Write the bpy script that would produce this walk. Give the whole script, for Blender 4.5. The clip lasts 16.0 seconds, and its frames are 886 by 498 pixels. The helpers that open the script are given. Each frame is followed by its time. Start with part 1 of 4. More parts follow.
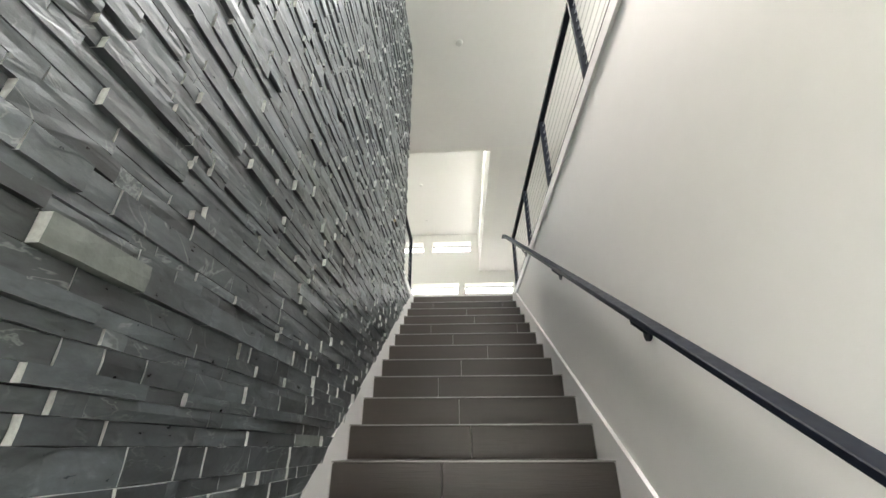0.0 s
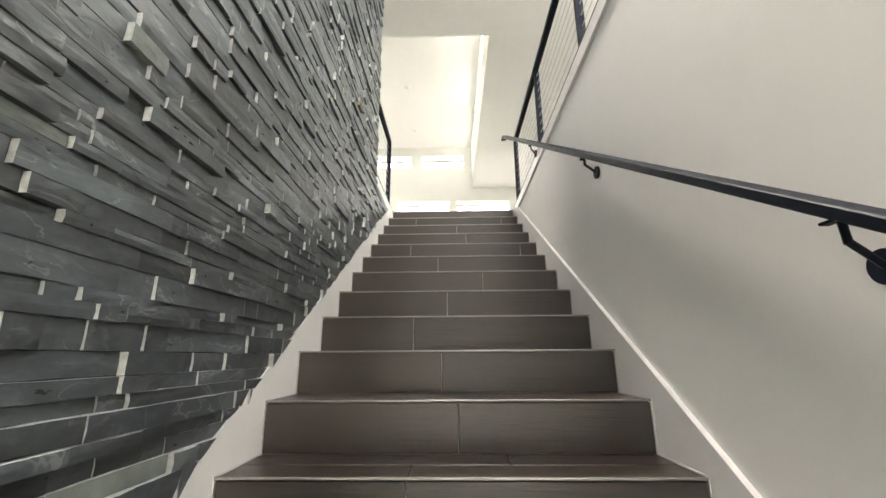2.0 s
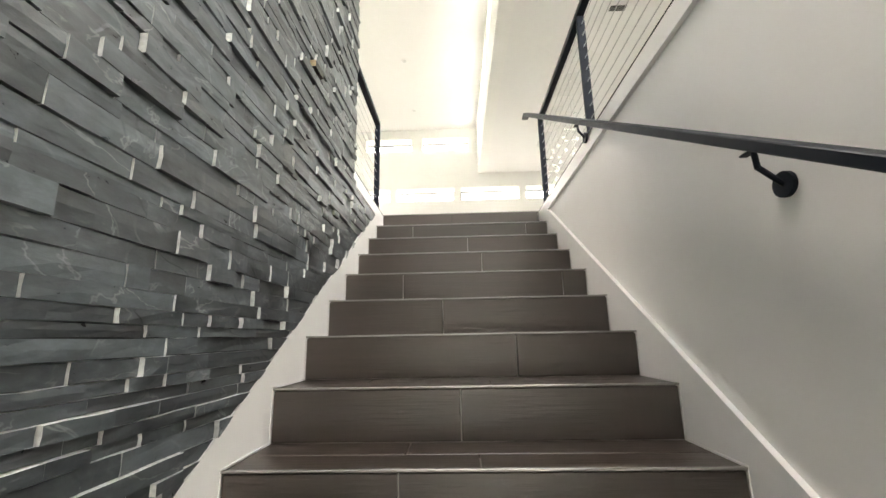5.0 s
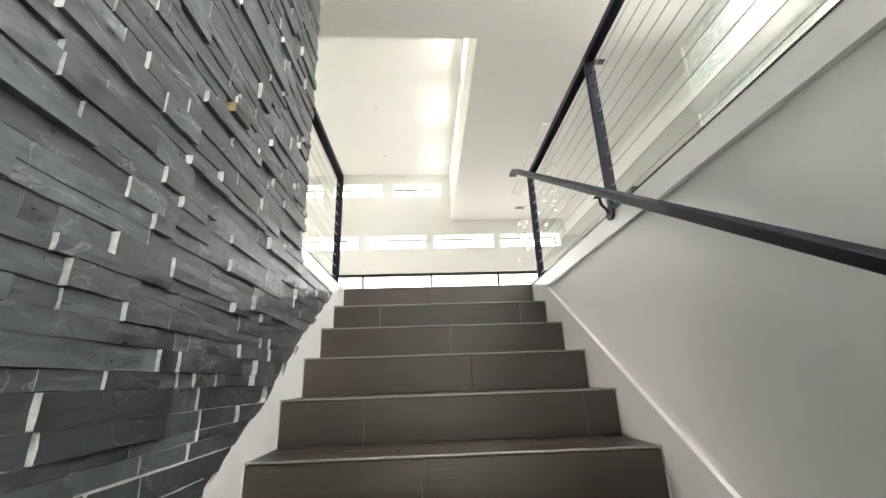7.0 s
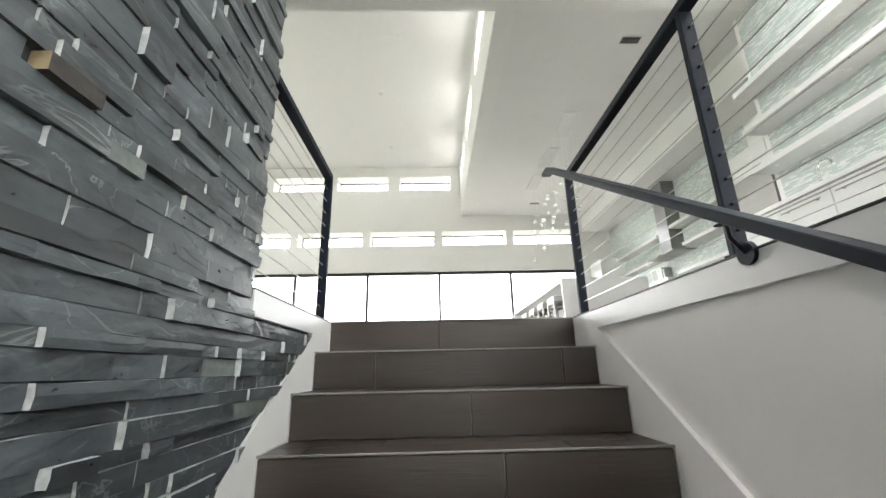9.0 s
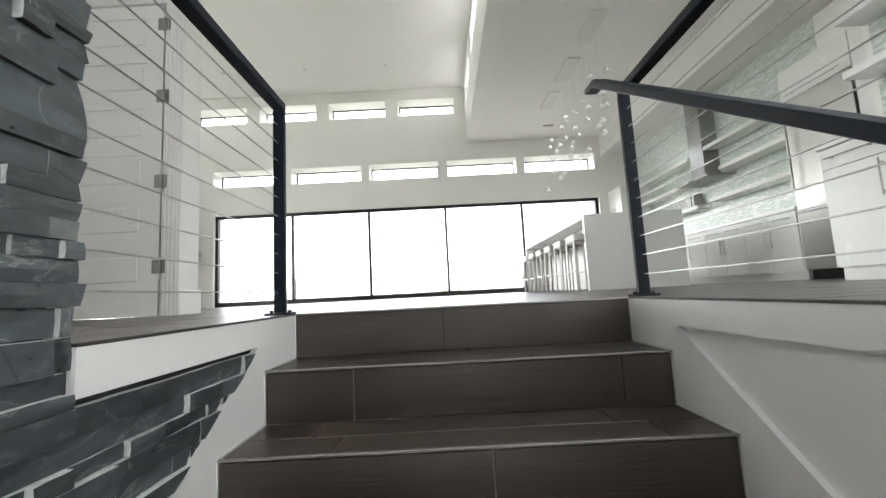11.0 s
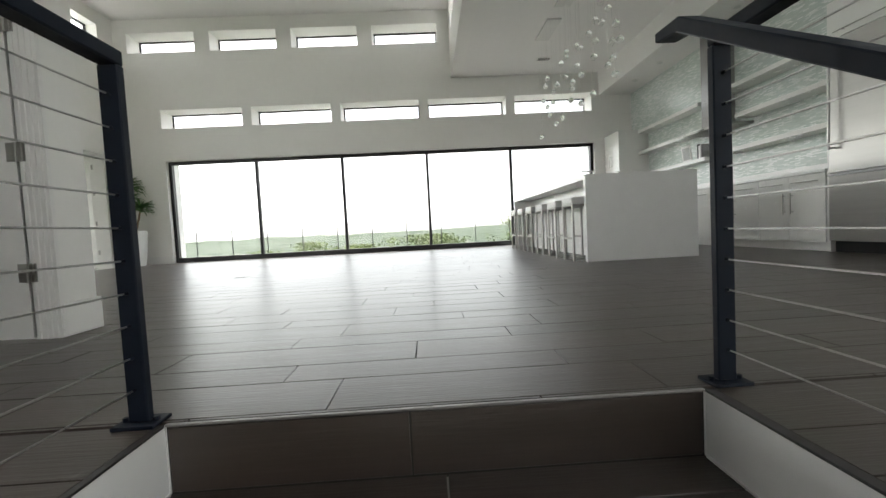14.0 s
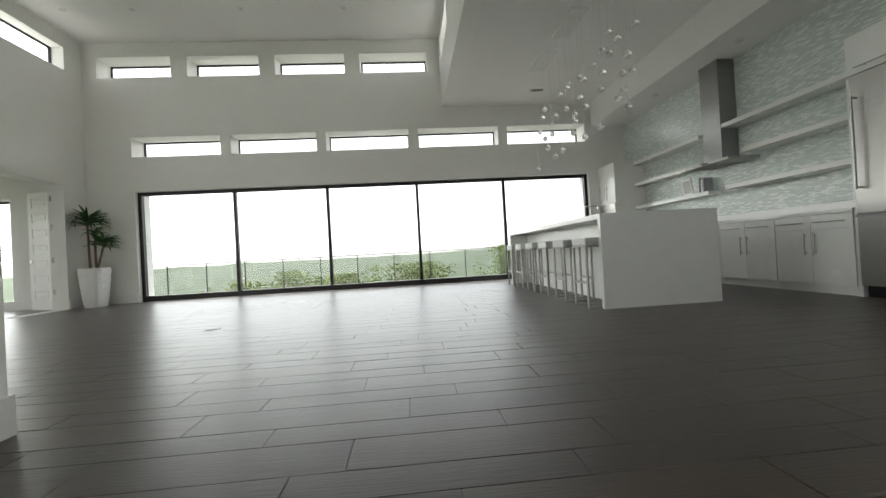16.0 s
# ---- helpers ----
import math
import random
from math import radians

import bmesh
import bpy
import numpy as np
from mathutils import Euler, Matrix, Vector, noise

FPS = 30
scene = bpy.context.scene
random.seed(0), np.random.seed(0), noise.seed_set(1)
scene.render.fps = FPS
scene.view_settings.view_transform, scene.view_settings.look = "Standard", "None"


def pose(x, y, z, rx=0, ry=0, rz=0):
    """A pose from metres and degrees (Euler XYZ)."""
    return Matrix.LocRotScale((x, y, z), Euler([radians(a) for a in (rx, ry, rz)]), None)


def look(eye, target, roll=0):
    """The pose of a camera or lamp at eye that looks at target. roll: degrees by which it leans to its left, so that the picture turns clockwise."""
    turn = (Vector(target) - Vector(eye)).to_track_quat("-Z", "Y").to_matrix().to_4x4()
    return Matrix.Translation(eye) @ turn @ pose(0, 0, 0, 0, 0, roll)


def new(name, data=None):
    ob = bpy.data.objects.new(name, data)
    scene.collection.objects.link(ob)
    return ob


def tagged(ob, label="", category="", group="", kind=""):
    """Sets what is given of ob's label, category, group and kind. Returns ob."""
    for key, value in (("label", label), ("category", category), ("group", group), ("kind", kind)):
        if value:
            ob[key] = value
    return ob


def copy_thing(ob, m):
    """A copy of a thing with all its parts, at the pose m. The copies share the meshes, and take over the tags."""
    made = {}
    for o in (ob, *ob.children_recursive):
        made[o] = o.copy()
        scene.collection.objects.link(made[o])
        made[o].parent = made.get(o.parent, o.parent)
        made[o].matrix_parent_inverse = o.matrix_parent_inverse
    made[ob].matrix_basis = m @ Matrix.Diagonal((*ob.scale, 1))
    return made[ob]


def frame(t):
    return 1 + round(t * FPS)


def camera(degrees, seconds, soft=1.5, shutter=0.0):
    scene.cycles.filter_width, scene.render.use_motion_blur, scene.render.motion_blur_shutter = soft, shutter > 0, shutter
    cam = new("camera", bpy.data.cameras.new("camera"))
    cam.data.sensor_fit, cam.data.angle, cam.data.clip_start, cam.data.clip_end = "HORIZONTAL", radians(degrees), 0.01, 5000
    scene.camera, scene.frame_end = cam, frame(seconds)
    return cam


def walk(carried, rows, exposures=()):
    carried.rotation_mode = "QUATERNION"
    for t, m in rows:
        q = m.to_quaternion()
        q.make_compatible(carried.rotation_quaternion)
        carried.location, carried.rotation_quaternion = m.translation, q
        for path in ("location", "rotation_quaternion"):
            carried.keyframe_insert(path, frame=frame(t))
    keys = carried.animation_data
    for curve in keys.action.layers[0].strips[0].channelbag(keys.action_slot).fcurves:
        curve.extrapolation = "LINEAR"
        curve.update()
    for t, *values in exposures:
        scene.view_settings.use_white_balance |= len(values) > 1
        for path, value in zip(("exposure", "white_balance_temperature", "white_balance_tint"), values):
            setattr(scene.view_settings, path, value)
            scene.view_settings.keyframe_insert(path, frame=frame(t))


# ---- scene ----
cam = camera(94.9, 16.0)
PATH = [
    (0, (-0.029, -5.694, -1.990), (-0.107, -3.896, -1.116), -0.14),
    (0.5, (0.011, -5.375, -1.995), (-0.090, -3.524, -1.243), -0.13),
    (1, (0.001, -5.102, -1.906), (-0.116, -3.212, -1.263), 0.09),
    (1.5, (-0.026, -4.864, -1.784), (-0.076, -2.947, -1.215), -0.24),
    (2, (0.006, -4.667, -1.710), (-0.040, -2.734, -1.199), -0.35),
    (2.5, (0.004, -4.512, -1.611), (-0.099, -2.572, -1.134), -0.53),
    (3, (-0.030, -4.336, -1.531), (-0.100, -2.385, -1.095), -0.84),
    (3.5, (-0.046, -4.192, -1.453), (-0.068, -2.231, -1.061), -0.91),
    (4, (-0.018, -4.012, -1.354), (-0.090, -2.052, -0.961), -1.04),
    (6.5, (-0.074, -3.221, -0.799), (-0.059, -1.301, -0.240), -1.45),
    (7, (-0.082, -3.080, -0.687), (0.003, -1.178, -0.075), -1.96),
    (7.5, (-0.053, -2.896, -0.575), (-0.007, -1.005, 0.074), -2.63),
    (8, (-0.048, -2.741, -0.450), (-0.036, -0.860, 0.229), -2.81),
    (8.5, (-0.092, -2.586, -0.325), (-0.055, -0.697, 0.332), -1.68),
    (9, (-0.095, -2.465, -0.289), (-0.048, -0.548, 0.281), -1.30),
    (11.5, (-0.029, -1.66, 0.109), (-0.026, 0.335, 0.25), -3.4),
    (12, (0.002, -1.545, 0.144), (0.059, 0.453, 0.209), -4.2),
    (12.5, (0.011, -1.379, 0.258), (0.236, 0.609, 0.268), -3.9),
    (13, (0.005, -1.278, 0.31), (0.255, 0.707, 0.3), -2.7),
    (13.5, (0.01, -1.135, 0.38), (0.158, 0.859, 0.326), -2.6),
    (14, (0.007, -1.078, 0.477), (0.074, 0.919, 0.381), -3.0),
    (14.5, (-0.053, -0.966, 0.489), (-0.005, 1.029, 0.364), -3.3),
    (15, (-0.144, -0.806, 0.580), (-0.056, 1.189, 0.480), -3.43),
    (15.5, (-0.174, -0.727, 0.652), (-0.044, 1.269, 0.616), -3.38),
    (16, (-0.179, -0.555, 0.709), (-0.016, 1.439, 0.728), -3.25),
]
EXPOSURES = [(0.0, 4.5, 6950, 14), (2.0, 4.85, 7300, 15), (4.0, 5.0, 7450, 16), (6.5, 4.8, 7150, 14), (9.0, 4.3, 6750, 13), (11.5, 3.75, 6650, 12), (13.0, 3.3, 6750, 12), (14.5, 3.1, 6750, 11), (15.2, 3.08, 6750, 11), (16.0, 2.85, 6750, 10)]
walk(cam, [(t, look(eye, target, roll)) for t, eye, target, roll in PATH], EXPOSURES)

# ---- daylight: a bright overcast sky ----
world = bpy.data.worlds.new("overcast_sky")
scene.world = world
world.use_nodes = True
wn, wl = world.node_tree.nodes, world.node_tree.links
sky = wn.new("ShaderNodeTexSky")
sky.sky_type, sky.sun_disc = "NISHITA", False
sky.sun_elevation, sky.sun_rotation = radians(62), radians(-42)
sky.dust_density, sky.air_density = 2.0, 1.0
bw = wn.new("ShaderNodeRGBToBW")
cloud_mix = wn.new("ShaderNodeMix")
cloud_mix.data_type = "RGBA"
cloud_mix.inputs[0].default_value = 0.88
wl.new(sky.outputs[0], bw.inputs[0])
wl.new(sky.outputs[0], cloud_mix.inputs[6])
wl.new(bw.outputs[0], cloud_mix.inputs[7])
background = wn["Background"]
background.inputs[1].default_value = 0.15
cloud_noise, cloud_shade, cloud_scale = wn.new("ShaderNodeTexNoise"), wn.new("ShaderNodeMapRange"), wn.new("ShaderNodeVectorMath")
cloud_coord, cloud_map = wn.new("ShaderNodeTexCoord"), wn.new("ShaderNodeMapping")
cloud_map.inputs["Scale"].default_value = (1, 1, 2.2)
cloud_noise.inputs["Scale"].default_value, cloud_noise.inputs["Detail"].default_value = 3.2, 6
cloud_shade.inputs[1].default_value, cloud_shade.inputs[2].default_value = 0.3, 0.7
cloud_shade.inputs[3].default_value, cloud_shade.inputs[4].default_value = 0.82, 1.12
cloud_scale.operation = "SCALE"
wl.new(cloud_coord.outputs["Generated"], cloud_map.inputs[0])
wl.new(cloud_map.outputs[0], cloud_noise.inputs["Vector"])
wl.new(cloud_noise.outputs[0], cloud_shade.inputs[0])
wl.new(cloud_mix.outputs[2], cloud_scale.inputs[0])
wl.new(cloud_shade.outputs[0], cloud_scale.inputs["Scale"])
wl.new(cloud_scale.outputs[0], background.inputs[0])
sun = new("sun", bpy.data.lights.new("sun", "SUN"))
sun.data.energy, sun.data.angle, sun.data.color = 0.5, radians(40), (1.0, 0.96, 0.9)
sun.matrix_world = look((-34.6, 38.4, 97), (0, 0, 0))


# ---- materials ----
def material(name, colour, rough=0.5, metal=0.0, vary=0.06, scale=8.0, stretch=(1, 1, 1), bump=0.0, bump_scale=60.0, fine=0.0, per_piece=0.0, islands=False, spec=0.5):
    """A surface with two scales of variation, an optional fine relief and an optional shift of tone from piece to piece."""
    m = bpy.data.materials.new(name)
    m.use_nodes = True
    n, l = m.node_tree.nodes, m.node_tree.links
    b = n["Principled BSDF"]
    b.inputs["Metallic"].default_value, b.inputs["Specular IOR Level"].default_value = metal, spec
    co, mp = n.new("ShaderNodeTexCoord"), n.new("ShaderNodeMapping")
    mp.inputs["Scale"].default_value = stretch
    geo = n.new("ShaderNodeNewGeometry")
    l.new(geo.outputs["Position"], mp.inputs["Vector"])
    big, small = n.new("ShaderNodeTexNoise"), n.new("ShaderNodeTexNoise")
    for t, sc, de in ((big, scale * 0.25, 4), (small, scale * 3, 6)):
        t.inputs["Scale"].default_value, t.inputs["Detail"].default_value = sc, de
        l.new(mp.outputs[0], t.inputs["Vector"])
    add = n.new("ShaderNodeMath")
    add.operation = "ADD"
    l.new(big.outputs[0], add.inputs[0]), l.new(small.outputs[0], add.inputs[1])
    ramp = n.new("ShaderNodeMapRange")
    ramp.inputs[1].default_value, ramp.inputs[2].default_value = 0.6, 1.4
    ramp.inputs[3].default_value, ramp.inputs[4].default_value = 1 - vary, 1 + vary
    l.new(add.outputs[0], ramp.inputs[0])
    value = ramp.outputs[0]
    if per_piece:
        rnd = geo.outputs["Random Per Island"] if islands else n.new("ShaderNodeObjectInfo").outputs["Random"]
        pr = n.new("ShaderNodeMapRange")
        pr.inputs[3].default_value, pr.inputs[4].default_value = 1 - per_piece, 1 + per_piece
        l.new(rnd, pr.inputs[0])
        mul = n.new("ShaderNodeMath")
        mul.operation = "MULTIPLY"
        l.new(pr.outputs[0], mul.inputs[0]), l.new(value, mul.inputs[1])
        value = mul.outputs[0]
    tone = n.new("ShaderNodeVectorMath")
    tone.operation = "SCALE"
    tone.inputs[0].default_value = colour
    l.new(value, tone.inputs["Scale"])
    colour_out = tone.outputs[0]
    l.new(colour_out, b.inputs["Base Color"])
    rr = n.new("ShaderNodeMapRange")
    rr.inputs[1].default_value, rr.inputs[2].default_value = 0.3, 0.7
    rr.inputs[3].default_value, rr.inputs[4].default_value = max(0.02, rough * 0.88), min(1, rough * 1.12)
    l.new(small.outputs[0], rr.inputs[0])
    l.new(rr.outputs[0], b.inputs["Roughness"])
    if bump:
        bt, bp = n.new("ShaderNodeTexNoise"), n.new("ShaderNodeBump")
        bt.inputs["Scale"].default_value, bt.inputs["Detail"].default_value = bump_scale, 5
        l.new(mp.outputs[0], bt.inputs["Vector"])
        bp.inputs["Strength"].default_value, bp.inputs["Distance"].default_value = bump, 0.01
        l.new(bt.outputs[0], bp.inputs["Height"])
        l.new(bp.outputs[0], b.inputs["Normal"])
    return m


def slate_material(name, colour, islands):
    """Split slate: tone from stone to stone, cloudy stains, thin pale veins and a stepped cleft relief."""
    m = bpy.data.materials.new(name)
    m.use_nodes = True
    n, l = m.node_tree.nodes, m.node_tree.links
    b = n["Principled BSDF"]
    geo, info, mp = n.new("ShaderNodeNewGeometry"), n.new("ShaderNodeObjectInfo"), n.new("ShaderNodeMapping")
    rnd = geo.outputs["Random Per Island"] if islands else info.outputs["Random"]
    shift = n.new("ShaderNodeVectorMath")
    shift.operation = "SCALE"
    shift.inputs[0].default_value = (3.0, 7.0, 5.0)
    l.new(rnd, shift.inputs["Scale"])
    l.new(geo.outputs["Position"], mp.inputs["Vector"]), l.new(shift.outputs[0], mp.inputs["Location"])
    mp.inputs["Scale"].default_value = (1, 0.55, 1.15)
    mp.inputs["Rotation"].default_value = (radians(14), 0, 0)

    def noise_at(scale, detail, distortion=0.0, rough=0.5):
        t = n.new("ShaderNodeTexNoise")
        t.inputs["Scale"].default_value, t.inputs["Detail"].default_value = scale, detail
        t.inputs["Distortion"].default_value, t.inputs["Roughness"].default_value = distortion, rough
        l.new(mp.outputs[0], t.inputs["Vector"])
        return t.outputs[0]

    def ranged(value, a, b2, c, d, kind="LINEAR"):
        r = n.new("ShaderNodeMapRange")
        r.interpolation_type = kind
        for k, v in ((1, a), (2, b2), (3, c), (4, d)):
            r.inputs[k].default_value = v
        l.new(value, r.inputs[0])
        return r.outputs[0]

    def math2(op, a, b2):
        o = n.new("ShaderNodeMath")
        o.operation = op
        for k, v in ((0, a), (1, b2)):
            if isinstance(v, float):
                o.inputs[k].default_value = v
            else:
                l.new(v, o.inputs[k])
        return o.outputs[0]

    cloud, grain, cleft, crack = noise_at(7, 3), noise_at(38, 6, 0.2, 0.6), noise_at(5, 2, 0.3), noise_at(5.0, 5, 0.9, 0.55)
    tone = math2("MULTIPLY", math2("MULTIPLY", ranged(cloud, 0.3, 0.7, 0.55, 1.5), ranged(grain, 0.3, 0.7, 0.7, 1.32)), ranged(rnd, 0, 1, 0.62, 1.42))
    base = n.new("ShaderNodeVectorMath")
    base.operation = "SCALE"
    base.inputs[0].default_value = colour
    l.new(tone, base.inputs["Scale"])
    vein = ranged(math2("ABSOLUTE", math2("SUBTRACT", crack, 0.5), 0.0), 0.0, 0.012, 1.0, 0.0, "SMOOTHSTEP")
    vein = math2("MULTIPLY", vein, ranged(cloud, 0.44, 0.62, 0.0, 0.6, "SMOOTHSTEP"))
    dust = math2("MULTIPLY", ranged(grain, 0.52, 0.72, 0.0, 0.30, "SMOOTHSTEP"), ranged(crack, 0.5, 0.68, 0.0, 1.0, "SMOOTHSTEP"))
    mixer = n.new("ShaderNodeMix")
    mixer.data_type = "RGBA"
    mixer.inputs[7].default_value = (0.30, 0.325, 0.31, 1)
    l.new(math2("MAXIMUM", vein, dust), mixer.inputs[0]), l.new(base.outputs[0], mixer.inputs[6])
    l.new(mixer.outputs[2], b.inputs["Base Color"])
    b.inputs["Specular IOR Level"].default_value = 1.0
    l.new(ranged(grain, 0.3, 0.7, 0.27, 0.43), b.inputs["Roughness"])
    steps = math2("ADD", ranged(cleft, 0.42, 0.445, 0.0, 1.0, "SMOOTHSTEP"), ranged(cleft, 0.56, 0.58, 0.0, 1.0, "SMOOTHSTEP"))
    relief = math2("ADD", math2("MULTIPLY", steps, 0.10), math2("ADD", math2("MULTIPLY", cloud, 0.7), math2("MULTIPLY", grain, 0.12)))
    bp = n.new("ShaderNodeBump")
    bp.inputs["Strength"].default_value, bp.inputs["Distance"].default_value = 0.8, 0.011
    l.new(relief, bp.inputs["Height"]), l.new(bp.outputs[0], b.inputs["Normal"])
    return m


def glass_pane_material(name, tint):
    m = bpy.data.materials.new(name)
    m.use_nodes = True
    n, l = m.node_tree.nodes, m.node_tree.links
    n.remove(n["Principled BSDF"])
    tr, gl, mx, fr = n.new("ShaderNodeBsdfTransparent"), n.new("ShaderNodeBsdfGlossy"), n.new("ShaderNodeMixShader"), n.new("ShaderNodeLayerWeight")
    tr.inputs[0].default_value = (*tint, 1)
    gl.inputs["Roughness"].default_value = 0.01
    power, gain = n.new("ShaderNodeMath"), n.new("ShaderNodeMath")
    power.operation, power.inputs[1].default_value = "POWER", 5.0
    gain.operation, gain.inputs[1].default_value, gain.inputs[2].default_value = "MULTIPLY_ADD", 0.5, 0.03
    l.new(fr.outputs["Facing"], power.inputs[0]), l.new(power.outputs[0], gain.inputs[0])
    l.new(gain.outputs[0], mx.inputs[0]), l.new(tr.outputs[0], mx.inputs[1]), l.new(gl.outputs[0], mx.inputs[2])
    l.new(mx.outputs[0], n["Material Output"].inputs[0])
    return m


def mosaic_material():
    """Thin glass sticks in whites and sea greens, laid in a running bond."""
    m = bpy.data.materials.new("glass_mosaic")
    m.use_nodes = True
    n, l = m.node_tree.nodes, m.node_tree.links
    b = n["Principled BSDF"]
    geo, sep, com, br = n.new("ShaderNodeNewGeometry"), n.new("ShaderNodeSeparateXYZ"), n.new("ShaderNodeCombineXYZ"), n.new("ShaderNodeTexBrick")
    l.new(geo.outputs["Position"], sep.inputs[0])
    l.new(sep.outputs[1], com.inputs[0]), l.new(sep.outputs[2], com.inputs[1])
    l.new(com.outputs[0], br.inputs["Vector"])
    br.inputs["Color1"].default_value, br.inputs["Color2"].default_value = (0.0, 0.0, 0.0, 1), (1, 1, 1, 1)
    br.inputs["Mortar"].default_value = (0.5, 0.5, 0.5, 1)
    br.inputs["Scale"].default_value, br.inputs["Mortar Size"].default_value = 1.0, 0.0012
    br.inputs["Brick Width"].default_value, br.inputs["Row Height"].default_value = 0.085, 0.016
    br.offset, br.offset_frequency = 0.37, 2
    ramp = n.new("ShaderNodeValToRGB")
    e = ramp.color_ramp.elements
    e[0].position, e[0].color = 0.0, (0.52, 0.58, 0.54, 1)
    e[1].position, e[1].color = 1.0, (0.86, 0.88, 0.86, 1)
    for p, c in ((0.35, (0.55, 0.62, 0.58, 1)), (0.6, (0.64, 0.69, 0.65, 1)), (0.78, (0.80, 0.83, 0.80, 1))):
        el = e.new(p)
        el.color = c
    l.new(br.outputs[0], ramp.inputs[0])
    l.new(ramp.outputs[0], b.inputs["Base Color"])
    rr = n.new("ShaderNodeMapRange")
    rr.inputs[3].default_value, rr.inputs[4].default_value = 0.35, 0.12
    l.new(br.outputs[0], rr.inputs[0]), l.new(rr.outputs[0], b.inputs["Roughness"])
    bp = n.new("ShaderNodeBump")
    bp.inputs["Strength"].default_value, bp.inputs["Distance"].default_value = 0.6, 0.004
    l.new(br.outputs[0], bp.inputs["Height"]), l.new(bp.outputs[0], b.inputs["Normal"])
    return m


PAINT = material("white_wall_paint", (0.88, 0.87, 0.84), 0.6, vary=0.02, scale=3, bump=0.05, bump_scale=220)
TRIM = material("white_trim_paint", (0.86, 0.85, 0.83), 0.38, vary=0.02, scale=4, bump=0.02, bump_scale=90)
CEIL = material("white_ceiling_paint", (0.87, 0.86, 0.84), 0.75, vary=0.015, scale=3, bump=0.05, bump_scale=200)
SLATE = slate_material("split_slate", (0.054, 0.065, 0.070), True)
SLATE_PIECE = slate_material("split_slate_piece", (0.054, 0.065, 0.070), False)
SLATE_PALE = material("pale_split_slate", (0.17, 0.19, 0.175), 0.5, vary=0.4, scale=8, bump=0.6, bump_scale=14)
# sawn grey, paled to paint in the light on tops and near ends
SLATE_LIT = material("lit_sawn_slate", (0.60, 0.62, 0.60), 0.6, vary=0.4, scale=20, bump=0.2, bump_scale=80)
SLATE_TAN = material("tan_split_slate", (0.34, 0.27, 0.16), 0.5, vary=0.5, scale=14, bump=0.5, bump_scale=20)
SLATE_RUST = material("rusty_split_slate", (0.050, 0.044, 0.038), 0.5, vary=0.5, scale=14, bump=0.5, bump_scale=20)
MORTAR = material("dark_mortar", (0.03, 0.032, 0.033), 0.9, vary=0.2)
TILE = material("wood_look_tile", (0.040, 0.0287, 0.0225), 0.33, vary=0.3, scale=2.4, stretch=(0.3, 5, 5), bump=0.16, bump_scale=22, per_piece=0.2, spec=0.85)
TILE_FAR = material("wood_look_tile_joined", (0.040, 0.0287, 0.0225), 0.33, vary=0.3, scale=2.4, stretch=(0.3, 5, 5), bump=0.16, bump_scale=22, per_piece=0.2, spec=0.85, islands=True)
GROUT = material("dark_grout", (0.05, 0.047, 0.045), 0.9, vary=0.1)
GROUT_PALE = material("pale_grout", (0.42, 0.40, 0.38), 0.85, vary=0.1)
ALU = material("brushed_aluminium", (0.36, 0.35, 0.34), 0.45, 1.0, vary=0.05, stretch=(0.2, 6, 6))
EDGE = material("dark_edge_strip", (0.03, 0.029, 0.028), 0.5, vary=0.1)
CAULK = material("white_caulk", (0.80, 0.79, 0.77), 0.5, vary=0.03)
BLACK = material("black_powder_coat", (0.006, 0.010, 0.019), 0.5, spec=0.2, vary=0.15, scale=12, bump=0.03, bump_scale=300)
CABLE = material("stainless_cable", (0.55, 0.54, 0.53), 0.3, 1.0, vary=0.08, scale=60)
STEEL = material("brushed_stainless", (0.43, 0.42, 0.40), 0.36, 1.0, vary=0.06, stretch=(1, 1, 30), scale=4)
DARK_STEEL = material("hood_stainless", (0.34, 0.335, 0.33), 0.3, 1.0, vary=0.08, stretch=(1, 1, 20), scale=4)
STOOL_STEEL = material("satin_steel", (0.36, 0.35, 0.33), 0.42, 1.0, vary=0.06, stretch=(1, 1, 20), scale=4)
CHROME = material("polished_chrome", (0.75, 0.75, 0.74), 0.08, 1.0, vary=0.02)
LACQUER = material("white_lacquer", (0.87, 0.865, 0.84), 0.25, vary=0.015, scale=2)
QUARTZ = material("white_quartz", (0.84, 0.835, 0.82), 0.2, vary=0.03, scale=25)
SEAT = material("white_leather_seat", (0.66, 0.65, 0.63), 0.45, vary=0.04, scale=30, bump=0.08, bump_scale=180)
MOSAIC = mosaic_material()
PANE = glass_pane_material("window_glass", (0.93, 0.95, 0.94))
TINTED = glass_pane_material("tinted_window_glass", (0.80, 0.82, 0.82))
BLACK_FRAME = material("black_window_frame", (0.012, 0.012, 0.013), 0.4, vary=0.1)
CERAMIC = material("white_ceramic", (0.78, 0.78, 0.76), 0.3, vary=0.03, bump=0.1, bump_scale=30)
LEAF = material("glossy_green_leaf", (0.05, 0.13, 0.03), 0.35, vary=0.35, scale=12, per_piece=0.3, islands=True)
TRUNK = material("tan_cane_trunk", (0.20, 0.14, 0.09), 0.8, vary=0.3, scale=30, bump=0.4, bump_scale=50)
SOIL = material("potting_soil", (0.03, 0.022, 0.016), 0.95, vary=0.3, bump=0.5)
FOLIAGE = material("tree_foliage", (0.14, 0.19, 0.045), 0.6, vary=0.4, scale=2, per_piece=0.4, islands=True)
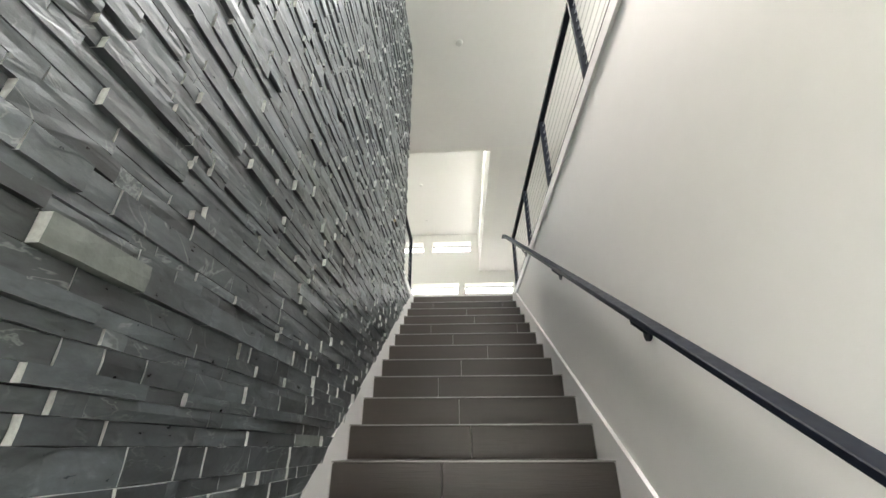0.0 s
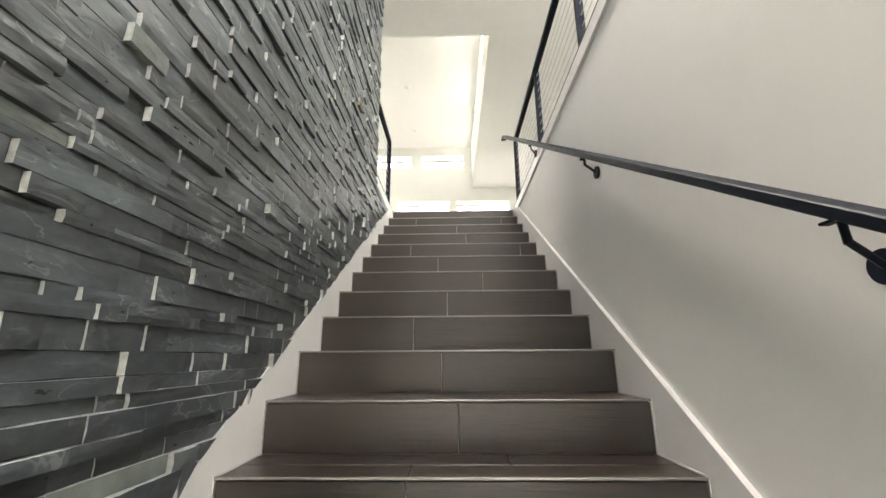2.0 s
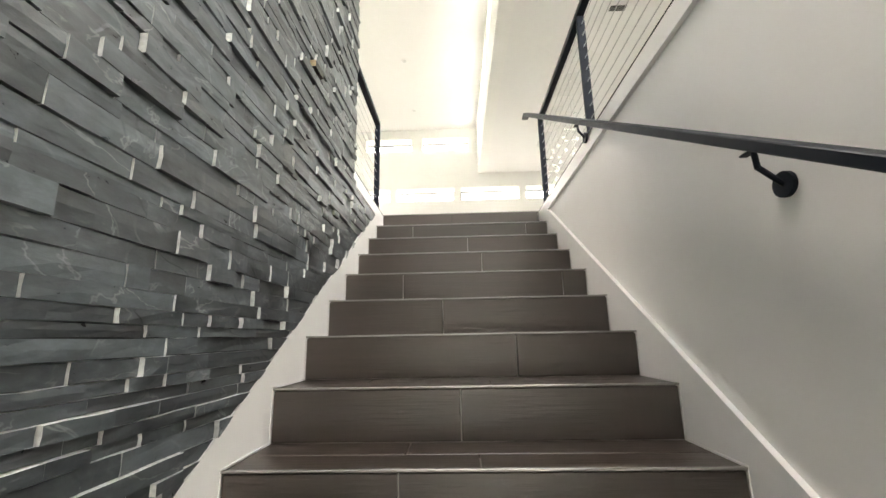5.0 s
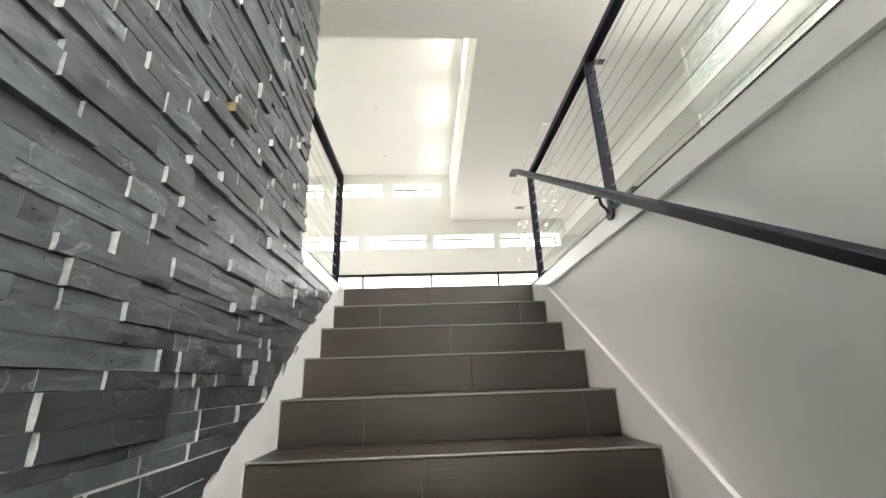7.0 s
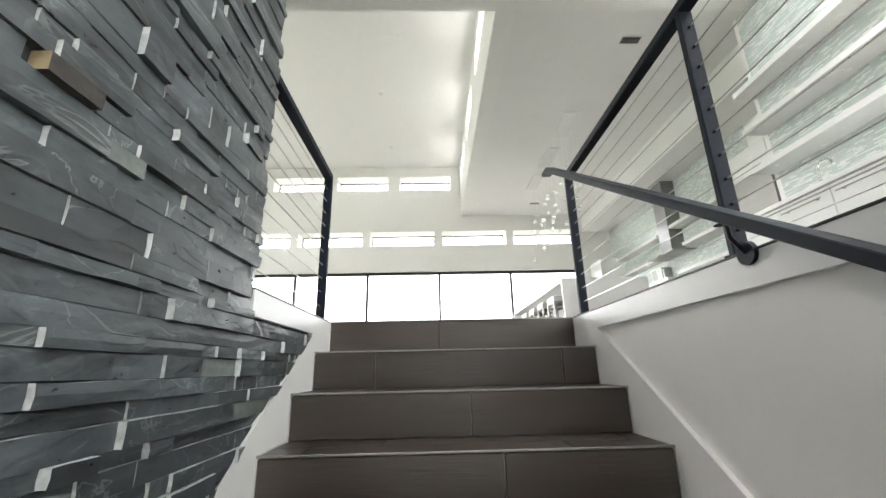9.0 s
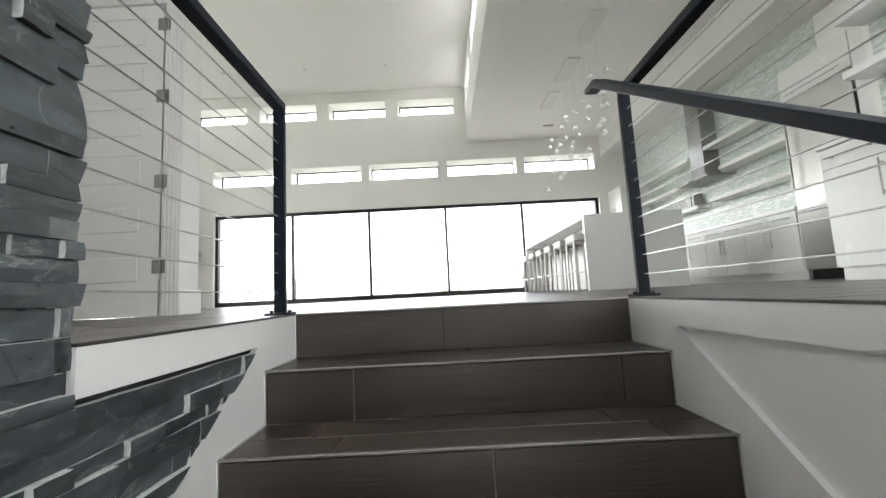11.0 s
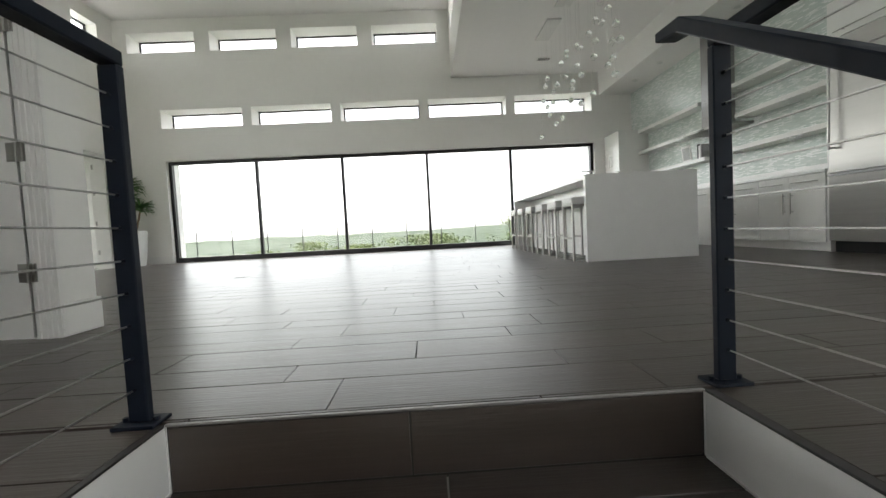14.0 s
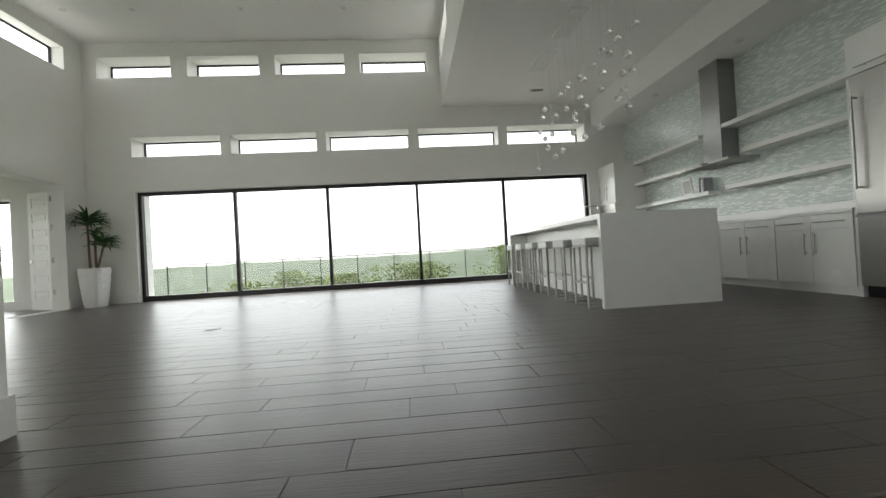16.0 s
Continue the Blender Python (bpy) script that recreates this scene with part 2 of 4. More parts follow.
BARK = material("tree_bark", (0.10, 0.08, 0.06), 0.9, vary=0.3, scale=10, bump=0.5, bump_scale=20)
HILLS = material("wooded_hillside", (0.055, 0.08, 0.042), 0.9, vary=0.5, scale=0.12, bump=0.6, bump_scale=0.3)
DECK = material("pale_deck_stone", (0.20, 0.195, 0.18), 0.7, vary=0.15, scale=4)
DARK_GLASS = material("dark_oven_glass", (0.02, 0.02, 0.022), 0.08, vary=0.02)
LENS = material("frosted_lens", (0.7, 0.7, 0.68), 0.4, vary=0.02)
PAPER = material("printed_paper", (0.5, 0.5, 0.5), 0.6, vary=0.3, scale=20)


def clear_glass():
    m = bpy.data.materials.new("clear_glass_ball")
    m.use_nodes = True
    b = m.node_tree.nodes["Principled BSDF"]
    b.inputs["Transmission Weight"].default_value, b.inputs["Roughness"].default_value, b.inputs["IOR"].default_value = 1.0, 0.0, 1.45
    b.inputs["Base Color"].default_value = (0.96, 0.97, 0.96, 1)
    return m


BALL_GLASS = clear_glass()


# ---- building helpers ----
def box(bm, x0, x1, y0, y1, z0, z1, bevel=0.0, segments=1, m=None):
    r = bmesh.ops.create_cube(bm, size=1.0)
    mat = Matrix.Translation(((x0 + x1) / 2, (y0 + y1) / 2, (z0 + z1) / 2)) @ Matrix.Diagonal((abs(x1 - x0), abs(y1 - y0), abs(z1 - z0), 1))
    bmesh.ops.transform(bm, matrix=(m @ mat) if m else mat, verts=r["verts"])
    if bevel:
        es = list({e for v in r["verts"] for e in v.link_edges})
        bmesh.ops.bevel(bm, geom=es, offset=bevel, segments=segments, affect="EDGES", profile=0.5)
    return bm


def rod(bm, a, b, r, n=8, r2=None):
    a, b = Vector(a), Vector(b)
    d = b - a
    c = bmesh.ops.create_cone(bm, cap_ends=True, segments=n, radius1=r, radius2=r if r2 is None else r2, depth=d.length)
    bmesh.ops.transform(bm, matrix=Matrix.Translation((a + b) / 2) @ d.to_track_quat("Z", "Y").to_matrix().to_4x4(), verts=c["verts"])
    return bm


def boxes(*specs, bevel=0.0):
    bm = bmesh.new()
    for s in specs:
        box(bm, *s, bevel=bevel)
    return bm


def part(name, bm, mat, parent=None, label="", smooth=False):
    me = bpy.data.meshes.new(name)
    bm.to_mesh(me)
    bm.free()
    me.materials.append(mat)
    if smooth:
        me.shade_smooth()
    ob = new(name, me)
    if parent:
        ob.parent = parent
        ob.matrix_parent_inverse = parent.matrix_basis.inverted()
    return tagged(ob, label)


def thing(name, label, category, at=(0, 0, 0), group="", kind=""):
    ob = new(name)
    ob.empty_display_size = 0.1
    ob.matrix_basis = Matrix.Translation(at)
    return tagged(ob, label, category, group, kind)


def structure(name, bm, mat, label, category):
    return tagged(part(name, bm, mat), label, category, kind="structure")


MESHES = {}


def block_mesh(name, sx, sy, sz, mat, bevel=0.0015):
    """A small bevelled block, shared between pieces of the same size."""
    key = (name, round(sx, 3), round(sy, 3), round(sz, 3), mat.name)
    if key not in MESHES:
        bm = box(bmesh.new(), -sx / 2, sx / 2, -sy / 2, sy / 2, -sz / 2, sz / 2, bevel)
        me = bpy.data.meshes.new(name)
        bm.to_mesh(me)
        bm.free()
        me.materials.append(mat)
        MESHES[key] = me
    return MESHES[key]


def piece(name, me, at, parent):
    ob = new(name, me)
    ob.parent = parent
    ob.location = at
    return ob


# ---- the plan ----
RISE, GOING, STEPS = 0.187, 0.303, 18
LEFT, RIGHT = -0.716, 0.745
LOW = -STEPS * RISE
NORTH, WEST, EAST, SOUTH = 8.8, -7.05, 5.1, -6.9
HIGH, MID, NICHE, HALL = 5.68, 4.08, 3.52, 3.75
SLOPE = RISE / GOING

# floors under the tiles
floor = structure("floor", boxes((WEST, EAST, 1.19, NORTH + 0.1, -0.25, -0.006), (-4.2, 3.8, 0.004, 1.19, -0.25, -0.006)), GROUT, "dark wood-look plank tile floor of the great room", "floor")
hall_floor_east = structure("floor_hall_east", boxes((RIGHT + 0.028, 3.8, SOUTH, 0.004, -0.085, -0.006)), GROUT, "dark wood-look plank tile floor beside the stairwell", "floor")
hall_floor_west = structure("floor_hall_west", boxes((-4.2, LEFT - 0.017, -1.10, 0.004, -0.085, -0.006)), GROUT, "dark wood-look plank tile floor on the stairwell's edge", "floor")
structure("floor_lower", boxes((-0.9, RIGHT + 0.2, SOUTH, -GOING * 17, LOW - 0.2, LOW)), TILE, "dark tile landing at the foot of the stairs", "floor")
structure("floor_side_room", boxes((-11.6, WEST, 4.5, NORTH, -0.25, -0.004)), TILE, "dark tile floor of the side room", "floor")


# ---- walls ----
def wall_bands(bm, axis, face0, face1, a0, a1, z0, z1, holes):
    """A wall along one axis, its openings (a0, a1, z0, z1) cut right through."""
    zs = sorted({z0, z1, *(h[2] for h in holes), *(h[3] for h in holes)})
    for zl, zh in zip(zs, zs[1:]):
        cuts = sorted((h[0], h[1]) for h in holes if h[2] <= zl + 1e-6 and h[3] >= zh - 1e-6)
        at = a0
        for c0, c1 in cuts + [(a1, a1)]:
            if c0 - at > 1e-4:
                if axis == "x":
                    box(bm, at, c0, face0, face1, zl, zh)
                else:
                    box(bm, face0, face1, at, c0, zl, zh)
            at = c1
    return bm


DOOR_L, DOOR_R, DOOR_H = -6.08, 4.16, 2.41
LOWER = [(-6.10 + 2.087 * n, -6.10 + 2.087 * n + 1.87, 3.17, 3.60) for n in range(5)]
UPPER = [(-6.74 + 1.885 * n, -6.74 + 1.885 * n + 1.54, 4.92, 5.37) for n in range(4)]
SIDE = [(y, y + 1.5, 4.97, 5.45) for y in (2.40, 4.65, 6.90)]
HIGH_WEST = [(y, y + 1.54, 4.90, 5.38) for y in (2.93, 4.88, 6.82)]
N2 = NORTH + 0.52
# three openings out of view, added to let in more daylight
ENTRY_FILL, HALL_FILL_WINDOW, WEST_FILL_GLASS = (-6.85, -5.75, LOW, LOW + 2.3), (-6.7, -3.3, 0.1, 3.3), (1.5, 6.1, 0.0, 4.4)
structure("wall_north", wall_bands(bmesh.new(), "x", NORTH, N2, WEST - 0.31, EAST + 0.3, -0.25, HIGH + 0.2, [(DOOR_L, DOOR_R, 0.0, DOOR_H), *LOWER, *UPPER]), PAINT, "tall white plaster wall with two rows of slot windows above sliding glass", "wall")
structure("wall_west", wall_bands(bmesh.new(), "y", WEST - 0.31, WEST, 1.32, NORTH, -0.25, HIGH + 0.2, [WEST_FILL_GLASS, (6.3, 8.22, 0.0, 2.53), *HIGH_WEST]), PAINT, "white plaster wall with a doorway and high slot windows", "wall")
structure("wall_clerestory", wall_bands(bmesh.new(), "y", 0.74, 1.0, 1.32, NORTH, MID, HIGH + 0.2, SIDE), PAINT, "white wall over the lower ceiling with slot windows", "wall")
structure("wall_hall", wall_bands(bmesh.new(), "x", 1.19, 1.42, WEST - 0.31, -2.0, -0.25, HALL, [(-2.99, -2.12, 0.0, 2.44)]), PAINT, "white wall end beside the closet door", "wall")
structure("bulkhead", boxes((WEST - 0.31, 0.74, 1.19, 1.32, HALL, HIGH + 0.2), (0.74, EAST + 0.2, 1.19, 1.32, HALL, MID + 0.2)), PAINT, "white plaster drop where the ceiling rises", "wall")
structure("wall_east", boxes((EAST, EAST + 0.3, 1.5, NORTH, -0.25, MID + 0.2)), PAINT, "white kitchen wall behind the cabinets", "wall")
structure("wall_bar", wall_bands(box(bmesh.new(), 3.85, EAST + 0.3, 1.42, 1.5, -0.25, HALL), "y", 3.65, 3.85, SOUTH, 1.5, -0.085, HALL, [HALL_FILL_WINDOW]), PAINT, "white wall behind the bar shelves", "wall")
structure("wall_stair_east", boxes((RIGHT + 0.02, RIGHT + 0.2, SOUTH, 0.0, LOW, -0.085)), PAINT, "smooth white wall of the stairwell", "wall")
structure("wall_stair_west", wall_bands(box(bmesh.new(), -0.92, -0.736, -1.10, 0.0, LOW, -0.085), "y", -0.92, -0.736, SOUTH, -1.10, LOW, HALL, [ENTRY_FILL]), MORTAR, "dark backing of the slate wall", "wall")
structure("wall_hall_west", boxes((-4.4, -4.2, -1.3, 1.19, -0.25, HALL), (-4.4, -0.92, -1.3, -1.10, -0.25, HALL)), PAINT, "white wall of the upstairs hall", "wall")
structure("wall_south_upper", boxes((-0.92, 3.85, SOUTH - 0.2, SOUTH, -0.1, HALL)), PAINT, "white wall at the end of the hall", "wall")
structure("wall_south_lower", boxes((-0.92, RIGHT + 0.2, SOUTH - 0.2, SOUTH, LOW - 0.2, -0.1)), PAINT, "white wall at the foot of the stairs", "wall")
structure("wall_side_room", wall_bands(box(bmesh.new(), -11.8, WEST - 0.31, 4.3, 4.5, -0.25, 3.2), "y", -11.8, -11.6, 4.5, N2, -0.25, 3.2, [(5.2, 8.4, 0.10, 2.6)]), PAINT, "white walls of the side room", "wall")
structure("wall_side_room_north", wall_bands(bmesh.new(), "x", NORTH, N2, -11.6, WEST - 0.31, -0.25, 3.2, [(-10.6, -8.6, 0.12, 2.36)]), PAINT, "white wall of the side room with a tall window", "wall")

structure("ceiling_high", boxes((WEST - 0.31, 1.0, 1.32, N2, HIGH, HIGH + 0.2)), CEIL, "high white plaster ceiling", "ceiling")
structure("ceiling_kitchen", boxes((1.0, EAST + 0.3, 1.32, N2, MID, MID + 0.2)), CEIL, "lower white ceiling over the island", "ceiling")
structure("ceiling_niche", boxes((4.30, EAST, 1.5, NORTH, NICHE, MID)), CEIL, "dropped white soffit over the kitchen wall", "ceiling")
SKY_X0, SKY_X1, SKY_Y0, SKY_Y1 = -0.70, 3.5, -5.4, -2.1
# two extra ceiling openings, kept out of view, added to brighten the stairhead
BAR_FILL_SKY, CLOSET_FILL_SKY = (2.4, 3.55, -1.85, 0.55), (-3.0, -1.9, -0.35, 0.5)
structure("ceiling_hall", boxes((-4.4, EAST, SOUTH - 0.2, SKY_Y0, HALL, HALL + 0.2)), CEIL, "white ceiling at the south end of the hall", "ceiling")
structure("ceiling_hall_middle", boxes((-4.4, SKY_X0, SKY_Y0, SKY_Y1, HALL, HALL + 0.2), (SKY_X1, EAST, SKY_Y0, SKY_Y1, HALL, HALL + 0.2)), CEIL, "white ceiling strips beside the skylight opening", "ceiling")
def ceiling_sheet(x0, x1, y0, y1, z0, z1, holes):
    """A flat ceiling with rectangular openings (x0, x1, y0, y1)."""
    bm = bmesh.new()
    ys = sorted({y0, y1, *(h[2] for h in holes), *(h[3] for h in holes)})
    for ya, yb in zip(ys, ys[1:]):
        at = x0
        for c0, c1 in sorted((h[0], h[1]) for h in holes if h[2] <= ya + 1e-6 and h[3] >= yb - 1e-6) + [(x1, x1)]:
            box(bm, at, c0, ya, yb, z0, z1)
            at = c1
    return bm


structure("ceiling_hall_north", ceiling_sheet(-4.4, EAST, SKY_Y1, 1.19, HALL, HALL + 0.2, [BAR_FILL_SKY, CLOSET_FILL_SKY]), CEIL, "white ceiling round the head of the stairs", "ceiling")
structure("ceiling_side_room", boxes((-11.8, WEST - 0.31, 4.3, N2, 3.0, 3.2)), CEIL, "white ceiling of the side room", "ceiling")


def prism(bm, x0, x1, pts):
    """A plate between x0 and x1 with the outline pts in y and z."""
    a = [bm.verts.new((x0, y, z)) for y, z in pts]
    b = [bm.verts.new((x1, y, z)) for y, z in pts]
    bm.faces.new(a), bm.faces.new(b[::-1])
    for i in range(len(pts)):
        j = (i + 1) % len(pts)
        bm.faces.new((a[i], b[i], b[j], a[j]))
    bmesh.ops.recalc_face_normals(bm, faces=bm.faces)
    return bm


# sloping skirts and the floor edges beside the stairs
LIFT = 0.12
y_low = -GOING * 17.3
skirt = [(0.0, -0.097), ((-0.097 - LIFT) / SLOPE, -0.097), (y_low, y_low * SLOPE + LIFT), (y_low, LOW), (y_low + 0.3, LOW), (0.0, -0.75)]
structure("stair_skirt_east", prism(bmesh.new(), RIGHT, RIGHT + 0.02, skirt), TRIM, "white sloping skirt board beside the stairs", "trim")
structure("stair_skirt_west", prism(bmesh.new(), LEFT - 0.02, LEFT, skirt), TRIM, "white sloping skirt board beside the slate", "trim")
structure("floor_edge_east", boxes((RIGHT, RIGHT + 0.027, SOUTH, 0.0, -0.097, -0.0065)), TRIM, "white painted edge of the upper floor", "trim")
structure("floor_edge_west", boxes((LEFT - 0.016, LEFT, -1.06, 0.0, -0.097, -0.0065)), TRIM, "white painted edge of the upper floor", "trim")
structure("floor_trim_east", boxes((RIGHT - 0.002, RIGHT + 0.026, SOUTH, -0.004, -0.006, 0.001), bevel=0.001), EDGE, "dark metal edge strip of the tile floor", "trim")
structure("floor_trim_west", boxes((LEFT - 0.016, LEFT + 0.002, -1.06, -0.004, -0.006, 0.001), bevel=0.001), EDGE, "dark metal edge strip of the tile floor", "trim")
structure("baseboard_north", boxes((WEST + 0.016, DOOR_L - 0.01, NORTH - 0.016, NORTH, 0, 0.19), bevel=0.004), TRIM, "white baseboard", "baseboard")
structure("baseboard_west", boxes((WEST, WEST + 0.016, 8.22, NORTH, 0, 0.19), (WEST, WEST + 0.016, 6.1, 6.3, 0, 0.19), bevel=0.004), TRIM, "white baseboard", "baseboard")
structure("baseboard_hall", boxes((-2.02, -1.985, 1.175, 1.44, 0, 0.185), bevel=0.004), TRIM, "white baseboard round the wall end", "baseboard")
structure("baseboard_side_room", boxes((-9.5, WEST - 0.35, NORTH - 0.016, NORTH, 0, 0.19), bevel=0.004), TRIM, "white baseboard", "baseboard")


# ---- windows ----
def window(name, axis, face, a0, a1, z0, z1, panes, frame_w, depth, label, glass=PANE, foot=None):
    """Black frame with its panes; it stands across the opening at the given face."""
    w = thing(name, label, "window", kind="structure")
    foot = foot or frame_w

    def put(n, al, ah, zl, zh, d0, d1, mat):
        s = (al, ah, face + d0, face + d1, zl, zh) if axis == "x" else (face + d0, face + d1, al, ah, zl, zh)
        return part(n, boxes(s, bevel=0.004 if mat is BLACK_FRAME else 0), mat, w)
    put("window_frame", a0, a1, z0, z0 + foot, 0, depth, BLACK_FRAME)
    put("window_frame", a0, a1, z1 - frame_w, z1, 0, depth, BLACK_FRAME)
    put("window_frame", a0, a0 + frame_w, z0 + foot, z1 - frame_w, 0, depth, BLACK_FRAME)
    put("window_frame", a1 - frame_w, a1, z0 + foot, z1 - frame_w, 0, depth, BLACK_FRAME)
    step = (a1 - a0) / panes
    for n in range(panes):
        if n:
            put("mullion", a0 + n * step - frame_w * 0.45, a0 + n * step + frame_w * 0.45, z0 + foot, z1 - frame_w, 0.004, depth - 0.004, BLACK_FRAME)
        g = put("pane", a0 + n * step + 0.01, a0 + (n + 1) * step - 0.01, z0 + 0.01, z1 - 0.01, depth * 0.45, depth * 0.55, glass)
        g.visible_shadow = False
    return w


window("window_1", "x", NORTH + 0.10, DOOR_L, DOOR_R, 0.0, DOOR_H, 5, 0.075, 0.10, "black-framed sliding glass wall of five tall panes", TINTED, 0.12)
for h in LOWER:
    window("window_2", "x", N2 - 0.08, *h, 1, 0.03, 0.05, "slot window in a deep white reveal", TINTED)
for h in UPPER:
    window("window_3", "x", N2 - 0.08, *h, 1, 0.03, 0.05, "high slot window in a deep white reveal", TINTED)
for h in SIDE:
    window("window_4", "y", 0.92, *h, 1, 0.03, 0.05, "high slot window over the lower ceiling")
for h in HIGH_WEST:
    window("window_5", "y", WEST - 0.28, *h, 1, 0.03, 0.05, "high slot window with a black frame")
# added glazing, out of view, that brightens kitchen fronts and floor
window("window_10", "y", WEST - 0.2, *WEST_FILL_GLASS, 3, 0.075, 0.10, "unseen black-framed glass added in the west wall for light")
window("window_6", "x", N2 - 0.30, -10.6, -8.6, 0.12, 2.36, 2, 0.05, 0.06, "tall black-framed window of the side room")
# added window, never in view, that lights the slate from the east
window("window_8", "y", 3.72, *HALL_FILL_WINDOW, 3, 0.06, 0.06, "unseen black-framed window added to light the upstairs hall")
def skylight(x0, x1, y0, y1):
    w = thing("window_9", "unseen flat skylight in the hall ceiling", "skylight", kind="structure")
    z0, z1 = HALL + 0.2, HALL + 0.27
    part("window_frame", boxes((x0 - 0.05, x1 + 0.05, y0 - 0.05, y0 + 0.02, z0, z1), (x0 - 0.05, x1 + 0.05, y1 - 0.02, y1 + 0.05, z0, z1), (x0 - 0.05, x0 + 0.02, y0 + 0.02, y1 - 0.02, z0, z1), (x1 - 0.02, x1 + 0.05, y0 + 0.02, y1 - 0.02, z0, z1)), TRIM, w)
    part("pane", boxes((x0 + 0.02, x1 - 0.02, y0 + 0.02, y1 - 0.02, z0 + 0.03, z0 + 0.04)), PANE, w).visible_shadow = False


for hole in ((SKY_X0, SKY_X1, SKY_Y0, SKY_Y1), BAR_FILL_SKY, CLOSET_FILL_SKY):
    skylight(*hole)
# extra window, out of view, added to brighten the side room
window("window_11", "y", -11.75, 5.2, 8.4, 0.10, 2.6, 2, 0.05, 0.06, "unseen wide window added to light the side room")
# added glazing, unseen, that lights the lower risers and the east wall
window("window_7", "y", -0.88, *ENTRY_FILL, 1, 0.06, 0.06, "unseen glazing added to light the foot of the stairs")

# ---- stair rail, guard rails ----
def guard(name, x, ys, y_end, label, plate=True):
    """Cable guard rail along y: flat posts, a flat top rail and ten cables."""
    g = thing(name, label, "railing", (x, ys[0], 0))
    y_lo, y_hi = min(ys[-1], y_end), max(ys[0], y_end)
    part("top_rail", boxes((x - 0.026, x + 0.026, y_lo - 0.012, y_hi + 0.0125, 0.940, 0.980), bevel=0.004), BLACK, g)
    for y in ys:
        p = part("post", boxes((x - 0.026, x + 0.026, y - 0.0125, y + 0.0125, 0.010, 0.940), bevel=0.003), BLACK, g)
        part("base_plate", boxes((x - 0.055, x + 0.055, y - 0.04, y + 0.04, 0.0, 0.010), bevel=0.002), BLACK, p)
        for sx in (-0.04, 0.04):
            part("bolt", rod(bmesh.new(), (x + sx, y, 0.010), (x + sx, y, 0.020), 0.008, 6), BLACK, p)
        for n in range(10):
            z = 0.098 + n * 0.0851
            part("ferrule", rod(bmesh.new(), (x, y - 0.024, z), (x, y + 0.024, z), 0.005, 6), BLACK, p)
    for n in range(10):
        z = 0.098 + n * 0.0851
        part("cable", rod(bmesh.new(), (x, y_lo, z), (x, y_hi, z), 0.0025, 6), CABLE, g)
    return g


guard("cable_guard_rail", 0.83, [0.035, -1.30, -2.53, -3.76, -4.99, -6.22], -6.88, "black steel guard rail with stainless cables beside the stairwell")
guard("cable_guard_rail", -0.785, [0.015], -1.10, "short black steel guard rail ending at the slate wall")


def handrail():
    h = thing("handrail", "black flat-bar handrail on round wall brackets", "handrail", (0.675, -0.1, 0.93))
    x0, x1 = 0.648, 0.706
    off, th = 0.975, 0.026
    y0, y1 = -5.3, -0.06
    pts = [(y0, y0 * SLOPE + off), (y1, y1 * SLOPE + off), (0.03, y1 * SLOPE + off + 0.012), (0.03, y1 * SLOPE + off + 0.038), (y1 - 0.01, y1 * SLOPE + off + th + 0.008), (y0, y0 * SLOPE + off + th)]
    bm = prism(bmesh.new(), x0, x1, pts)
    bmesh.ops.bevel(bm, geom=list(bm.edges), offset=0.003, segments=1, affect="EDGES")
    part("bar", bm, BLACK, h)
    for y in (-1.44, -2.71, -3.96, -5.2):
        z = y * SLOPE + off
        wall = RIGHT if z - 0.095 > -0.097 else RIGHT + 0.02
        b = part("bracket", rod(bmesh.new(), (wall - 0.012, y, z - 0.095), (wall, y, z - 0.095), 0.032, 20), BLACK, h)
        bm = rod(bmesh.new(), (wall - 0.008, y, z - 0.095), (0.703, y, z - 0.05), 0.007)
        rod(bm, (0.703, y, z - 0.054), (0.700, y, z - 0.004), 0.007)
        part("arm", bm, BLACK, b)
        part("saddle", boxes((0.684, 0.706, y - 0.03, y + 0.03, z - 0.012, z - 0.006), bevel=0.002), BLACK, b)


handrail()


